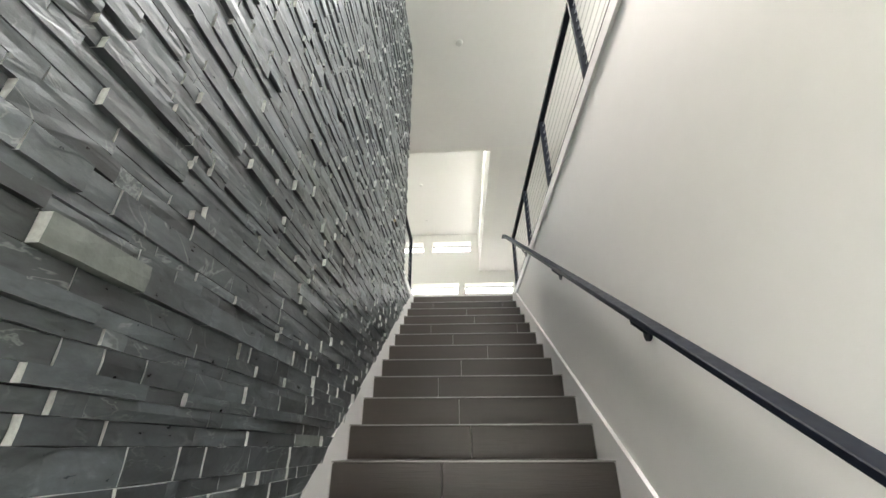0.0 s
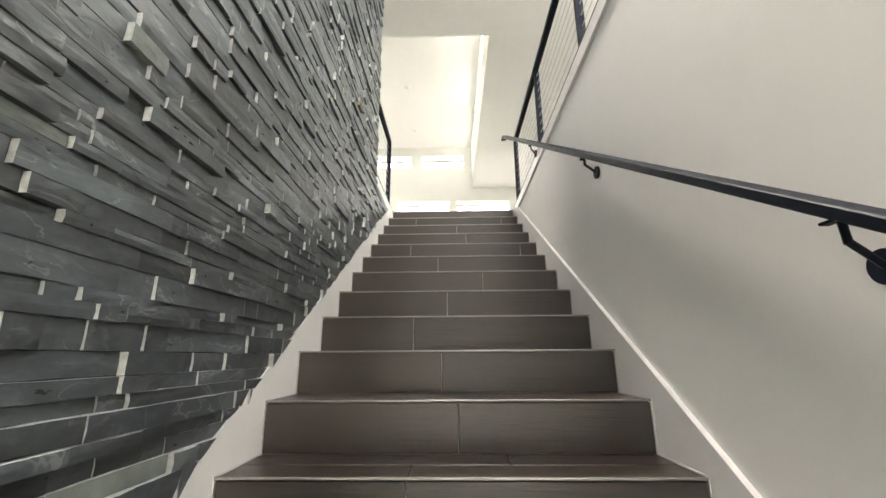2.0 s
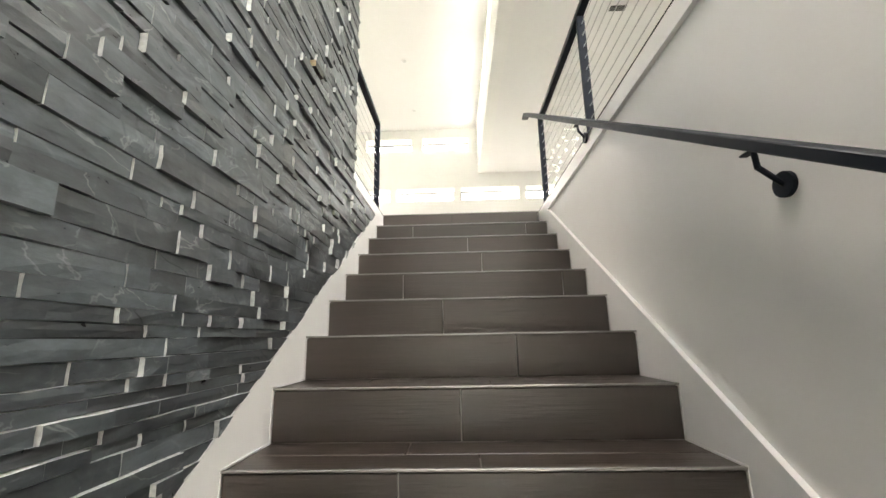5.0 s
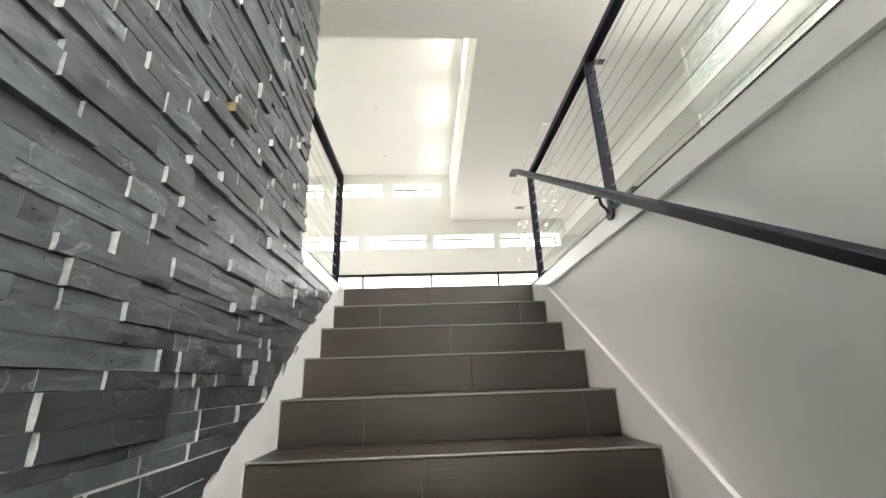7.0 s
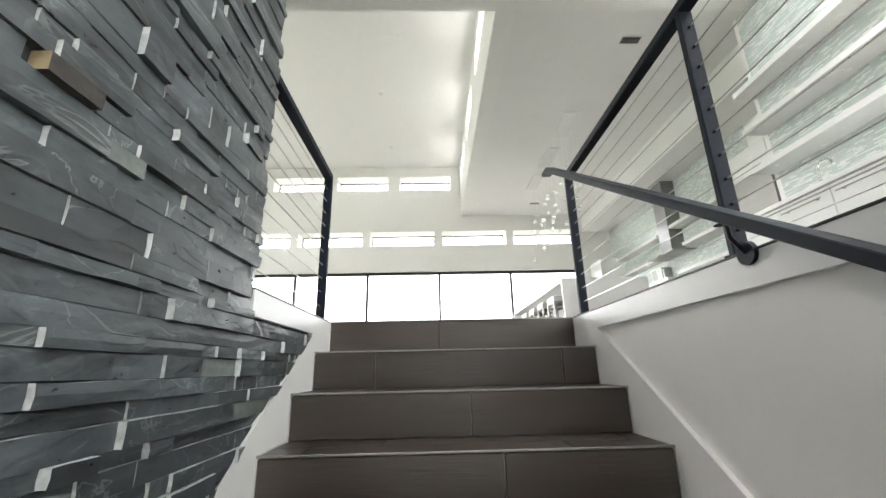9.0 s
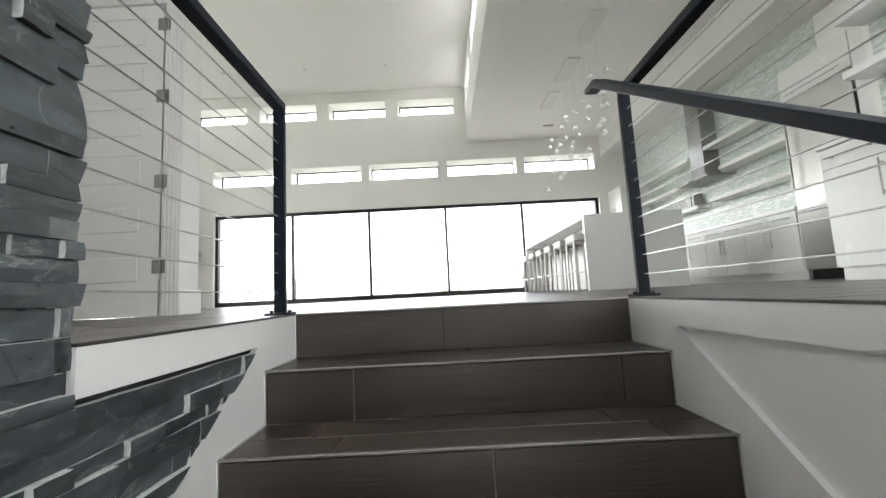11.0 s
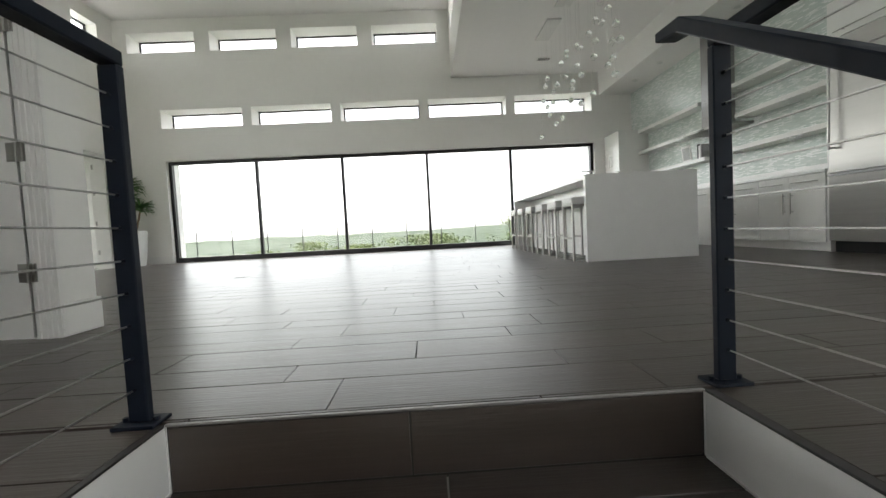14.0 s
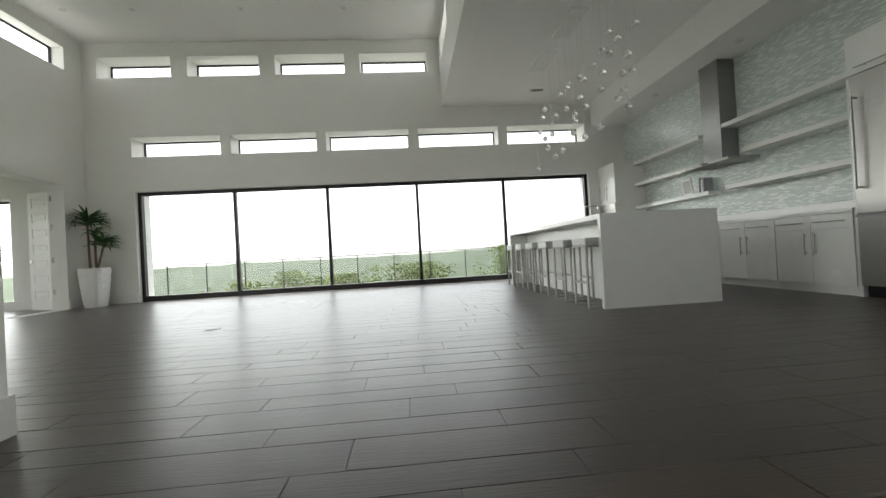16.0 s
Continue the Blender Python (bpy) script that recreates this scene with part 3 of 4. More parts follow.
# ---- doors ----
def panel_door(name, width, height, label, panels=6, handle_side=1):
    """A white six-panel door leaf, hung at x = 0, standing in the xz plane."""
    d = thing(name, label, "door", kind="structure")
    t = 0.04
    part("leaf", boxes((0, width, -t / 2 + 0.008, t / 2 - 0.008, 0.008, height)), TRIM, d)
    rail = 0.115
    ph = (height - 0.1 - rail * (panels + 1)) / panels
    stile = boxes((0, 0.12, -t / 2, t / 2, 0.008, height), (width - 0.12, width, -t / 2, t / 2, 0.008, height))
    z = 0.008
    for n in range(panels + 1):
        h = rail + (0.1 if n == 0 else 0)
        box(stile, 0.12, width - 0.12, -t / 2, t / 2, z, z + h - (0.008 if n == panels else 0))
        z += h
        if n < panels:
            part("panel", boxes((0.155, width - 0.155, -t / 2 + 0.002, t / 2 - 0.002, z + 0.035, z + ph - 0.035), bevel=0.006), TRIM, d)
            z += ph
    part("frame_rails", stile, TRIM, d)
    for s in (-1, 1):
        hx = width - 0.06
        bm = rod(bmesh.new(), (hx, s * t / 2, 1.0), (hx, s * (t / 2 + 0.012), 1.0), 0.027, 16)
        rod(bm, (hx, s * (t / 2 + 0.01), 1.0), (hx, s * (t / 2 + 0.05), 1.0), 0.009)
        rod(bm, (hx, s * (t / 2 + 0.045), 1.0), (hx - 0.11, s * (t / 2 + 0.045), 1.0), 0.008)
        part("handle", bm, CHROME, d, "chrome lever handle")
    for hz in (0.36, 1.0, 1.67, height - 0.16):
        bm = rod(bmesh.new(), (-0.006, -t / 2 - 0.006, hz - 0.05), (-0.006, -t / 2 - 0.006, hz + 0.05), 0.007)
        box(bm, -0.05, 0.045, -t / 2 - 0.003, -t / 2 + 0.001, hz - 0.05, hz + 0.05)
        part("hinge", bm, STEEL, d, "steel butt hinge")
    return d


door = panel_door("door_1", 0.85, 2.42, "closed white six-panel closet door with steel hinges")
door.matrix_basis = pose(-2.139, 1.181, 0) @ Matrix.Diagonal((-1, 1, 1, 1))
side_door = panel_door("door_2", 0.70, 2.40, "white panelled door standing open into the side room", panels=7)
side_door.matrix_basis = pose(-7.31, 8.225, 0, 0, 0, 158) @ Matrix.Diagonal((1, -1, 1, 1))
casing = bmesh.new()
for x0, x1 in ((-2.126, -1.990), (-3.13, -2.994)):
    box(casing, x0, x1, 1.165, 1.19, 0, 2.55)
    for n in range(4):
        box(casing, x0 + 0.014 + n * 0.030, x0 + 0.030 + n * 0.030, 1.158, 1.166, 0, 2.5, 0.003)
box(casing, -2.134, -2.12, 1.203, 1.42, 0, 2.44)
box(casing, -3.13, -1.99, 1.160, 1.19, 2.44, 2.58)
structure("trim_closet_door", casing, TRIM, "white fluted casing round the closet door", "trim")
structure("trim_side_doorway", boxes((WEST - 0.31, WEST + 0.002, 8.205, 8.222, 0, 2.53), (WEST - 0.31, WEST + 0.002, 6.3, 8.205, 2.515, 2.532)), TRIM, "white lining of the doorway", "trim")


# ---- kitchen ----
def bar_handle(bm, x, y0, y1, z0, z1):
    a, b = Vector((x, y0, z0)), Vector((x, y1, z1))
    rod(bm, a, b, 0.006)
    for f in (0.12, 0.88):
        p = a.lerp(b, f)
        rod(bm, p, (p.x + 0.035, p.y, p.z), 0.005)
    return bm


def base_cabinet(y0, y1, x, depth, drawers, label, top=0.90):
    """White slab-front base unit that faces the island: drawers over a pair of doors."""
    c = thing("base_cabinet", label, "cabinet", (x, y0, 0), "base cabinets along the wall")
    part("body", boxes((x + 0.02, x + depth, y0, y1, 0.10, top)), LACQUER, c)
    part("toe_kick", boxes((x + 0.05, x + depth, y0, y1, 0.0, 0.10)), LACQUER, c)
    step = (y1 - y0) / drawers
    for n in range(drawers):
        a, b = y0 + n * step + 0.003, y0 + (n + 1) * step - 0.003
        d = part("drawer_front", boxes((x, x + 0.02, a, b, top - 0.165, top - 0.008), bevel=0.0015), LACQUER, c)
        part("handle", bar_handle(bmesh.new(), x - 0.035, a + 0.12 * step, b - 0.12 * step, top - 0.085, top - 0.085), STEEL, d, "slim steel bar handle")
        d = part("door", boxes((x, x + 0.02, a, b, 0.105, top - 0.172), bevel=0.0015), LACQUER, c)
        hy = b - 0.05 if n % 2 == 0 else a + 0.05
        part("handle", bar_handle(bmesh.new(), x - 0.035, hy, hy, top - 0.46, top - 0.20), STEEL, d, "slim steel bar handle")
    return c


KX = 4.50
for n in range(5):
    base_cabinet(3.372 + n * 0.935, 3.372 + (n + 1) * 0.935 - 0.004, KX, 0.6 - 0.004, 2, "white slab-front base cabinet with steel bar handles")
worktop = tagged(part("worktop", boxes((KX - 0.02, EAST, 3.36, 8.05, 0.90, 0.94), bevel=0.003), QUARTZ), "white quartz worktop along the kitchen wall", "worktop")
tagged(part("upstand", boxes((EAST - 0.025, EAST, 3.36, 8.05, 0.94, 1.06), bevel=0.002), QUARTZ), "white quartz upstand behind the worktop", "upstand")
structure("mosaic_kitchen", boxes((EAST - 0.008, EAST, 3.36, NORTH, 1.06, NICHE)), MOSAIC, "pale green and white glass mosaic wall", "wall tile")
structure("mosaic_bar", boxes((3.642, 3.65, -3.2, 1.44, 1.07, HALL)), MOSAIC, "pale green and white glass mosaic behind the bar", "wall tile")


def shelf(x0, x1, y0, y1, z, label, group):
    s = thing("floating_shelf", label, "shelf", (x1, y0, z), group)
    part("board", boxes((x0, x1, y0, y1, z, z + 0.065), bevel=0.003), LACQUER, s)
    return s


for z in (1.43, 1.93, 2.40):
    shelf(4.84, EAST - 0.008, 6.0 if z != 1.43 else 5.85, 8.04, z, "thick white floating shelf on the mosaic wall", "kitchen shelves")
    shelf(4.80, EAST - 0.008, 3.40, 5.44 if z != 1.93 else 5.10, z + 0.02, "thick white floating shelf on the mosaic wall", "kitchen shelves")
for z in (1.66, 2.14, 2.61):
    shelf(3.37, 3.642, -3.0, 1.46, z, "thick white floating shelf over the bar", "bar shelves")


def range_hood():
    h = thing("range_hood", "stainless steel chimney hood on the mosaic wall", "range hood", (EAST, 5.6, 1.85))
    part("chimney", boxes((4.80, EAST - 0.008, 5.45, 5.85, 1.93, NICHE), bevel=0.003), DARK_STEEL, h)
    bm = box(bmesh.new(), 4.58, EAST - 0.008, 5.08, 6.02, 1.865, 1.90, 0.003)
    c = part("canopy", bm, STEEL, h)
    part("collar", boxes((4.76, EAST - 0.008, 5.41, 5.89, 1.90, 1.93), bevel=0.004), STEEL, h)
    part("control_panel", boxes((4.576, 4.581, 5.48, 5.62, 1.875, 1.892)), DARK_GLASS, c, "small black display")
    for y in (5.12, 5.56):
        part("filter", boxes((4.66, 5.04, y, y + 0.42, 1.858, 1.865), bevel=0.002), DARK_STEEL, c)


range_hood()


def cooktop():
    c = tagged(part("cooktop", boxes((4.58, 5.02, 5.10, 6.00, 0.94, 0.948), bevel=0.002), DARK_GLASS), "black glass cooktop set in the worktop", "cooktop")
    return c


cooktop()


def refrigerator():
    f = thing("refrigerator", "built-in stainless refrigerator with a bottom freezer drawer", "refrigerator", (KX, 2.9, 0))
    y0, y1 = 2.42, 3.32
    part("body", boxes((KX + 0.03, EAST, y0, y1, 0.12, 2.30)), DARK_STEEL, f)
    part("grille", boxes((KX + 0.06, EAST, y0, y1, 0.0, 0.12)), BLACK_FRAME, f, "black toe grille")
    d = part("door", boxes((KX - 0.02, KX + 0.03, y0 + 0.004, y1 - 0.004, 0.87, 2.295), bevel=0.004), STEEL, f)
    bm = rod(bmesh.new(), (KX - 0.085, y1 - 0.07, 1.12), (KX - 0.085, y1 - 0.07, 2.08), 0.013, 12)
    for z in (1.14, 2.06):
        rod(bm, (KX - 0.085, y1 - 0.07, z), (KX - 0.02, y1 - 0.07, z), 0.010, 10)
    part("handle", bm, STEEL, d, "long tubular steel handle")
    d = part("drawer", boxes((KX - 0.02, KX + 0.03, y0 + 0.004, y1 - 0.004, 0.125, 0.85), bevel=0.004), STEEL, f)
    part("pull", boxes((KX - 0.05, KX - 0.02, y0 + 0.01, y1 - 0.01, 0.835, 0.862), bevel=0.003), DARK_STEEL, d)


refrigerator()


def tall_cabinet(name, x0, x1, y0, y1, z0, z1, doors, label, handles="v"):
    c = thing(name, label, "cabinet", (x0, y0, z0))
    part("body", boxes((x0 + 0.02, x1, y0, y1, z0, z1)), LACQUER, c)
    step = (y1 - y0) / max(1, doors)
    for n in range(doors):
        a, b = y0 + n * step + 0.002, y0 + (n + 1) * step - 0.002
        d = part("door", boxes((x0, x0 + 0.02, a, b, z0 + 0.003, z1 - 0.003), bevel=0.0015), LACQUER, c)
        if handles == "h":
            part("handle", bar_handle(bmesh.new(), x0 - 0.035, a + 0.1, b - 0.1, z0 + 0.06, z0 + 0.06), STEEL, d, "slim steel bar handle")
        else:
            hy = b - 0.05 if n % 2 == 0 else a + 0.05
            part("handle", bar_handle(bmesh.new(), x0 - 0.035, hy, hy, z0 + 0.08, z0 + 0.36), STEEL, d, "slim steel bar handle")
    return c


tall_cabinet("wall_cabinet", KX, EAST, 2.42, 3.35, 2.31, 2.72, 1, "white cabinet built over the refrigerator", "h")
tall_cabinet("side_panel", KX - 0.01, EAST, 3.325, 3.365, 0.0, 2.30, 0, "white end panel beside the refrigerator")
tall_cabinet("pantry_cabinet", KX, EAST, 1.52, 2.41, 0.0, 2.72, 2, "tall white pantry cabinet beside the refrigerator")


def oven_tower():
    x, y0, y1 = 4.40, 8.06, 8.79
    c = thing("oven_tower", "tall white cabinet with a built-in oven and upper doors", "cabinet", (x, y0, 0))
    part("body", boxes((x + 0.02, EAST - 0.01, y0, y1, 0.0, 2.50)), LACQUER, c)
    for n in range(2):
        a = y0 + n * (y1 - y0) / 2
        d = part("door", boxes((x, x + 0.02, a + 0.002, a + (y1 - y0) / 2 - 0.002, 1.62, 2.495), bevel=0.0015), LACQUER, c)
        hy = a + (0.32 if n == 0 else 0.045)
        part("handle", bar_handle(bmesh.new(), x - 0.035, hy, hy, 1.70, 2.0), STEEL, d, "slim steel bar handle")
    o = part("oven", boxes((x - 0.012, x + 0.02, y0 + 0.02, y1 - 0.02, 0.86, 1.60), bevel=0.003), STEEL, c, "stainless built-in oven")
    part("oven_window", boxes((x - 0.015, x - 0.012, y0 + 0.1, y1 - 0.1, 0.95, 1.38)), DARK_GLASS, o)
    part("handle", bar_handle(bmesh.new(), x - 0.05, y0 + 0.06, y1 - 0.06, 1.46, 1.46), STEEL, o)
    part("drawer_front", boxes((x, x + 0.02, y0 + 0.002, y1 - 0.002, 0.10, 0.85), bevel=0.0015), LACQUER, c)


oven_tower()


def bar_run():
    """Base units of the wet bar beside the stairwell, with their worktop and tap."""
    for n in range(4):
        y1 = 1.36 - n * 1.0
        base_cabinet(y1 - 0.996, y1, 2.98, 0.66, 2, "white slab-front bar cabinet with steel bar handles", 1.03)
    tagged(part("bar_worktop", boxes((2.96, 3.642, -2.65, 1.375, 1.03, 1.07), bevel=0.003), QUARTZ), "white quartz bar worktop", "worktop")
    t = thing("bar_tap", "small chrome arched tap on the bar worktop", "tap", (3.16, 0.62, 1.07))
    bm = rod(bmesh.new(), (3.20, 0.62, 1.07), (3.20, 0.62, 1.27), 0.011, 10)
    last = Vector((3.20, 0.62, 1.27))
    for n in range(1, 9):
        a = math.pi * n / 8
        p = Vector((3.20, 0.62 - 0.07 + 0.07 * math.cos(a), 1.27 + 0.07 * math.sin(a)))
        rod(bm, last, p, 0.010, 10)
        last = p
    part("spout", bm, CHROME, t)


bar_run()


# ---- island, stools, tap ----
def island():
    x0, x1, y0, y1, top = 1.885, 3.24, 3.69, 7.70, 1.04
    i = thing("kitchen_island", "long white quartz island with waterfall ends", "island", (x0, y0, 0))
    part("top_slab", boxes((x0, x1, y0 + 0.061, y1 - 0.061, top - 0.06, top), bevel=0.003), QUARTZ, i)
    part("waterfall_end", boxes((x0, x1, y0, y0 + 0.06, 0, top), bevel=0.003), QUARTZ, i)
    part("waterfall_end", boxes((x0, x1, y1 - 0.06, y1, 0, top), bevel=0.003), QUARTZ, i)
    part("body", boxes((x0 + 0.36, x1 - 0.02, y0 + 0.061, y1 - 0.061, 0.0, top - 0.061)), LACQUER, i)
    n = 6
    step = (y1 - y0 - 0.13) / n
    for k in range(n):
        a = y0 + 0.065 + k * step
        part("back_panel", boxes((x0 + 0.345, x0 + 0.36, a + 0.002, a + step - 0.002, 0.10, top - 0.065), bevel=0.0015), LACQUER, i)
        part("cabinet_door", boxes((x1 - 0.02, x1 - 0.001, a + 0.002, a + step - 0.002, 0.10, top - 0.065), bevel=0.0015), LACQUER, i)


island()


def bar_stool(x, y):
    s = thing("bar_stool", "square white leather bar stool on flat brushed-steel legs", "stool", (x, y, 0), "stools along the island")
    h, w = 0.70, 0.19
    part("seat", box(bmesh.new(), x - w, x + w, y - w, y + w, h, h + 0.09, 0.018, 3), SEAT, s, smooth=False)
    part("seat_frame", boxes((x - w, x + w, y - w, y + w, h - 0.018, h - 0.001), bevel=0.002), STOOL_STEEL, s)
    for sx in (-1, 1):
        for sy in (-1, 1):
            cx, cy = x + sx * (w - 0.012), y + sy * (w - 0.017)
            part("leg", boxes((cx - 0.011, cx + 0.011, cy - 0.016, cy + 0.016, 0.012, h - 0.018), bevel=0.002), STOOL_STEEL, s)
        part("floor_runner", boxes((x - w, x + w, y + sx * (w - 0.017) - 0.016, y + sx * (w - 0.017) + 0.016, 0.0, 0.012), bevel=0.002), STOOL_STEEL, s)
    part("footrest", boxes((x - w + 0.002, x - w + 0.022, y - w + 0.033, y + w - 0.033, 0.27, 0.295), bevel=0.002), STOOL_STEEL, s)
    part("footrest", boxes((x + w - 0.022, x + w - 0.002, y - w + 0.033, y + w - 0.033, 0.27, 0.295), bevel=0.002), STOOL_STEEL, s)
    return s


first_stool = bar_stool(1.95, 4.00)
for n in range(1, 6):
    copy_thing(first_stool, Matrix.Translation((1.95, 4.00 + n * 0.66, 0)))


def island_tap(x, y, height, reach, label):
    t = thing("kitchen_tap", label, "tap", (x, y, 1.04))
    bm = rod(bmesh.new(), (x, y, 1.04), (x, y, 1.04 + height), 0.014, 12)
    rod(bm, (x, y, 1.04), (x, y, 1.06), 0.026, 14)
    part("stem", bm, CHROME, t)
    bm = rod(bmesh.new(), (x - 0.012, y, 1.04 + height), (x + reach, y, 1.04 + height), 0.012, 12)
    rod(bm, (x + reach, y, 1.04 + height + 0.01), (x + reach, y, 1.04 + height - 0.05), 0.013, 12)
    part("spout", bm, CHROME, t)


island_tap(2.55, 5.55, 0.26, 0.22, "square chrome mixer tap on the island")


def soap_tap(x, y):
    t = thing("filter_tap", "thin arched chrome water tap on the island", "tap", (x, y, 1.04))
    bm = rod(bmesh.new(), (x, y, 1.04), (x, y, 1.19), 0.006, 8)
    last = Vector((x, y, 1.19))
    for n in range(1, 9):
        a = math.pi * n / 8
        p = Vector((x + 0.05 - 0.05 * math.cos(a), y, 1.19 + 0.05 * math.sin(a)))
        rod(bm, last, p, 0.006, 8)
        last = p
    part("spout", bm, CHROME, t)


soap_tap(2.50, 6.0)


def shelf_picture():
    p = thing("picture_frame", "small white framed print leaning on the shelf", "picture", (4.95, 6.3, 1.495))
    m = pose(4.93, 6.45, 1.497, 0, -8, 0)
    part("frame", box(bmesh.new(), 0, 0.018, -0.13, 0.13, 0, 0.30, 0.002, m=m), TRIM, p)
    part("print", box(bmesh.new(), -0.002, 0.0, -0.10, 0.10, 0.04, 0.26, m=m), PAPER, p)
    b = thing("recipe_books", "pale and dark books standing on the shelf", "books", (4.95, 6.1, 1.495))
    for k, (h, c) in enumerate(((0.25, PAPER), (0.23, TRIM), (0.26, BLACK_FRAME))):
        part("book", boxes((4.90, 5.07, 6.02 + k * 0.04, 6.052 + k * 0.04, 1.495, 1.495 + h), bevel=0.002), c, b)


shelf_picture()


# ---- chandelier of glass balls over the island ----
def chandelier():
    for y in (3.74, 4.97, 6.17):
        c = thing("chandelier_canopy", "long white ceiling canopy over the hanging glass balls", "chandelier", (2.42, y, MID), "canopies over the island")
        part("plate", boxes((2.29, 2.55, y, y + 0.80, MID - 0.03, MID), bevel=0.002), LACQUER, c)
    spots = [(3.50, 2.99), (3.84, 3.01), (4.09, 3.22), (3.67, 2.75), (4.21, 3.06), (4.09, 2.97), (4.59, 3.06), (3.69, 2.58), (3.88, 2.64), (4.25, 2.81), (4.97, 3.07), (4.79, 2.96), (5.32, 3.13), (5.33, 3.06), (4.32, 2.64), (3.90, 2.45), (4.02, 2.41), (5.73, 3.12), (5.02, 2.80)]
    spots += [(3.73, 2.20), (4.78, 2.58), (5.50, 2.82), (5.21, 2.63), (6.50, 3.16), (5.98, 2.86), (5.11, 2.50), (6.59, 3.04), (6.15, 2.79), (6.73, 2.82), (6.06, 2.59), (6.47, 2.63), (5.19, 2.35), (4.96, 2.23), (4.50, 2.22), (5.72, 2.23), (6.32, 2.43), (6.12, 2.23), (6.95, 2.19)]
    rng = random.Random(4)
    ball = None
    for y, z in spots:
        x = 2.33 + rng.uniform(-0.04, 0.04)
        p = thing("glass_pendant", "clear glass ball hanging on a thin wire over the island", "pendant light", (x, y, z), "glass balls over the island")
        if ball is None:
            bm = bmesh.new()
            bmesh.ops.create_uvsphere(bm, u_segments=24, v_segments=14, radius=0.042)
            ball = bpy.data.meshes.new("ball")
            bm.to_mesh(ball)
            bm.free()
            ball.materials.append(BALL_GLASS)
            ball.shade_smooth()
        piece("ball", ball, (0, 0, 0), p)
        bm = rod(bmesh.new(), (x, y, z + 0.035), (x, y, z + 0.058), 0.010, 8)
        part("cap", bm, CHROME, p)
        part("wire", rod(bmesh.new(), (x, y, z + 0.06), (x, y, MID - 0.002), 0.0012, 5), CHROME, p)


chandelier()


# ---- ceiling fittings ----
def downlight(x, y, z):
    d = thing("downlight", "small round white recessed downlight", "downlight", (x, y, z), "ceiling downlights")
    bm = bmesh.new()
    rod(bm, (x, y, z - 0.008), (x, y, z), 0.075, 24, 0.08)
    part("ring", bm, TRIM, d)
    part("lens", rod(bmesh.new(), (x, y, z - 0.012), (x, y, z - 0.008), 0.05, 20), LENS, d)


for x in (-6.44, -5.19, -3.19, -1.22):
    downlight(x, 7.58, HIGH)
downlight(-1.22, 5.3, HIGH)
for y in (4.9, 6.9, 7.85):
    downlight(4.72, y, NICHE)


def smoke_alarm(x, y, z):
    s = thing("smoke_alarm", "round white smoke alarm on the ceiling", "smoke alarm", (x, y, z))
    part("base", rod(bmesh.new(), (x, y, z - 0.02), (x, y, z), 0.06, 24, 0.065), TRIM, s)
    part("cover", rod(bmesh.new(), (x, y, z - 0.04), (x, y, z - 0.02), 0.04, 24, 0.055), LENS, s)


smoke_alarm(0.04, -1.33, HALL)


def ceiling_vent(x, y, z):
    v = thing("ceiling_vent", "white ceiling air vent with dark slots", "vent", (x, y, z), "ceiling vents")
    part("frame", boxes((x - 0.16, x + 0.16, y - 0.09, y + 0.09, z - 0.012, z), bevel=0.003), TRIM, v)
    part("backing", boxes((x - 0.13, x + 0.13, y - 0.06, y + 0.06, z - 0.014, z - 0.012)), BLACK_FRAME, v)
    for n in range(5):
        part("slat", boxes((x - 0.13, x + 0.13, y - 0.054 + n * 0.026, y - 0.050 + n * 0.026, z - 0.018, z - 0.014)), STEEL, v)


ceiling_vent(2.72, 7.9, MID)
ceiling_vent(2.70, 2.1, MID)
for x, y in ((-2.42, 4.20), (-2.43, 6.76)):
    b = thing("floor_outlet", "flush metal floor outlet cover", "floor outlet", (x, y, 0), "floor outlets")
    part("cover", boxes((x - 0.07, x + 0.07, y - 0.05, y + 0.05, 0.0, 0.004), bevel=0.001), ALU, b)
    part("lid", boxes((x - 0.05, x + 0.05, y - 0.03, y + 0.03, 0.004, 0.006)), ALU, b)


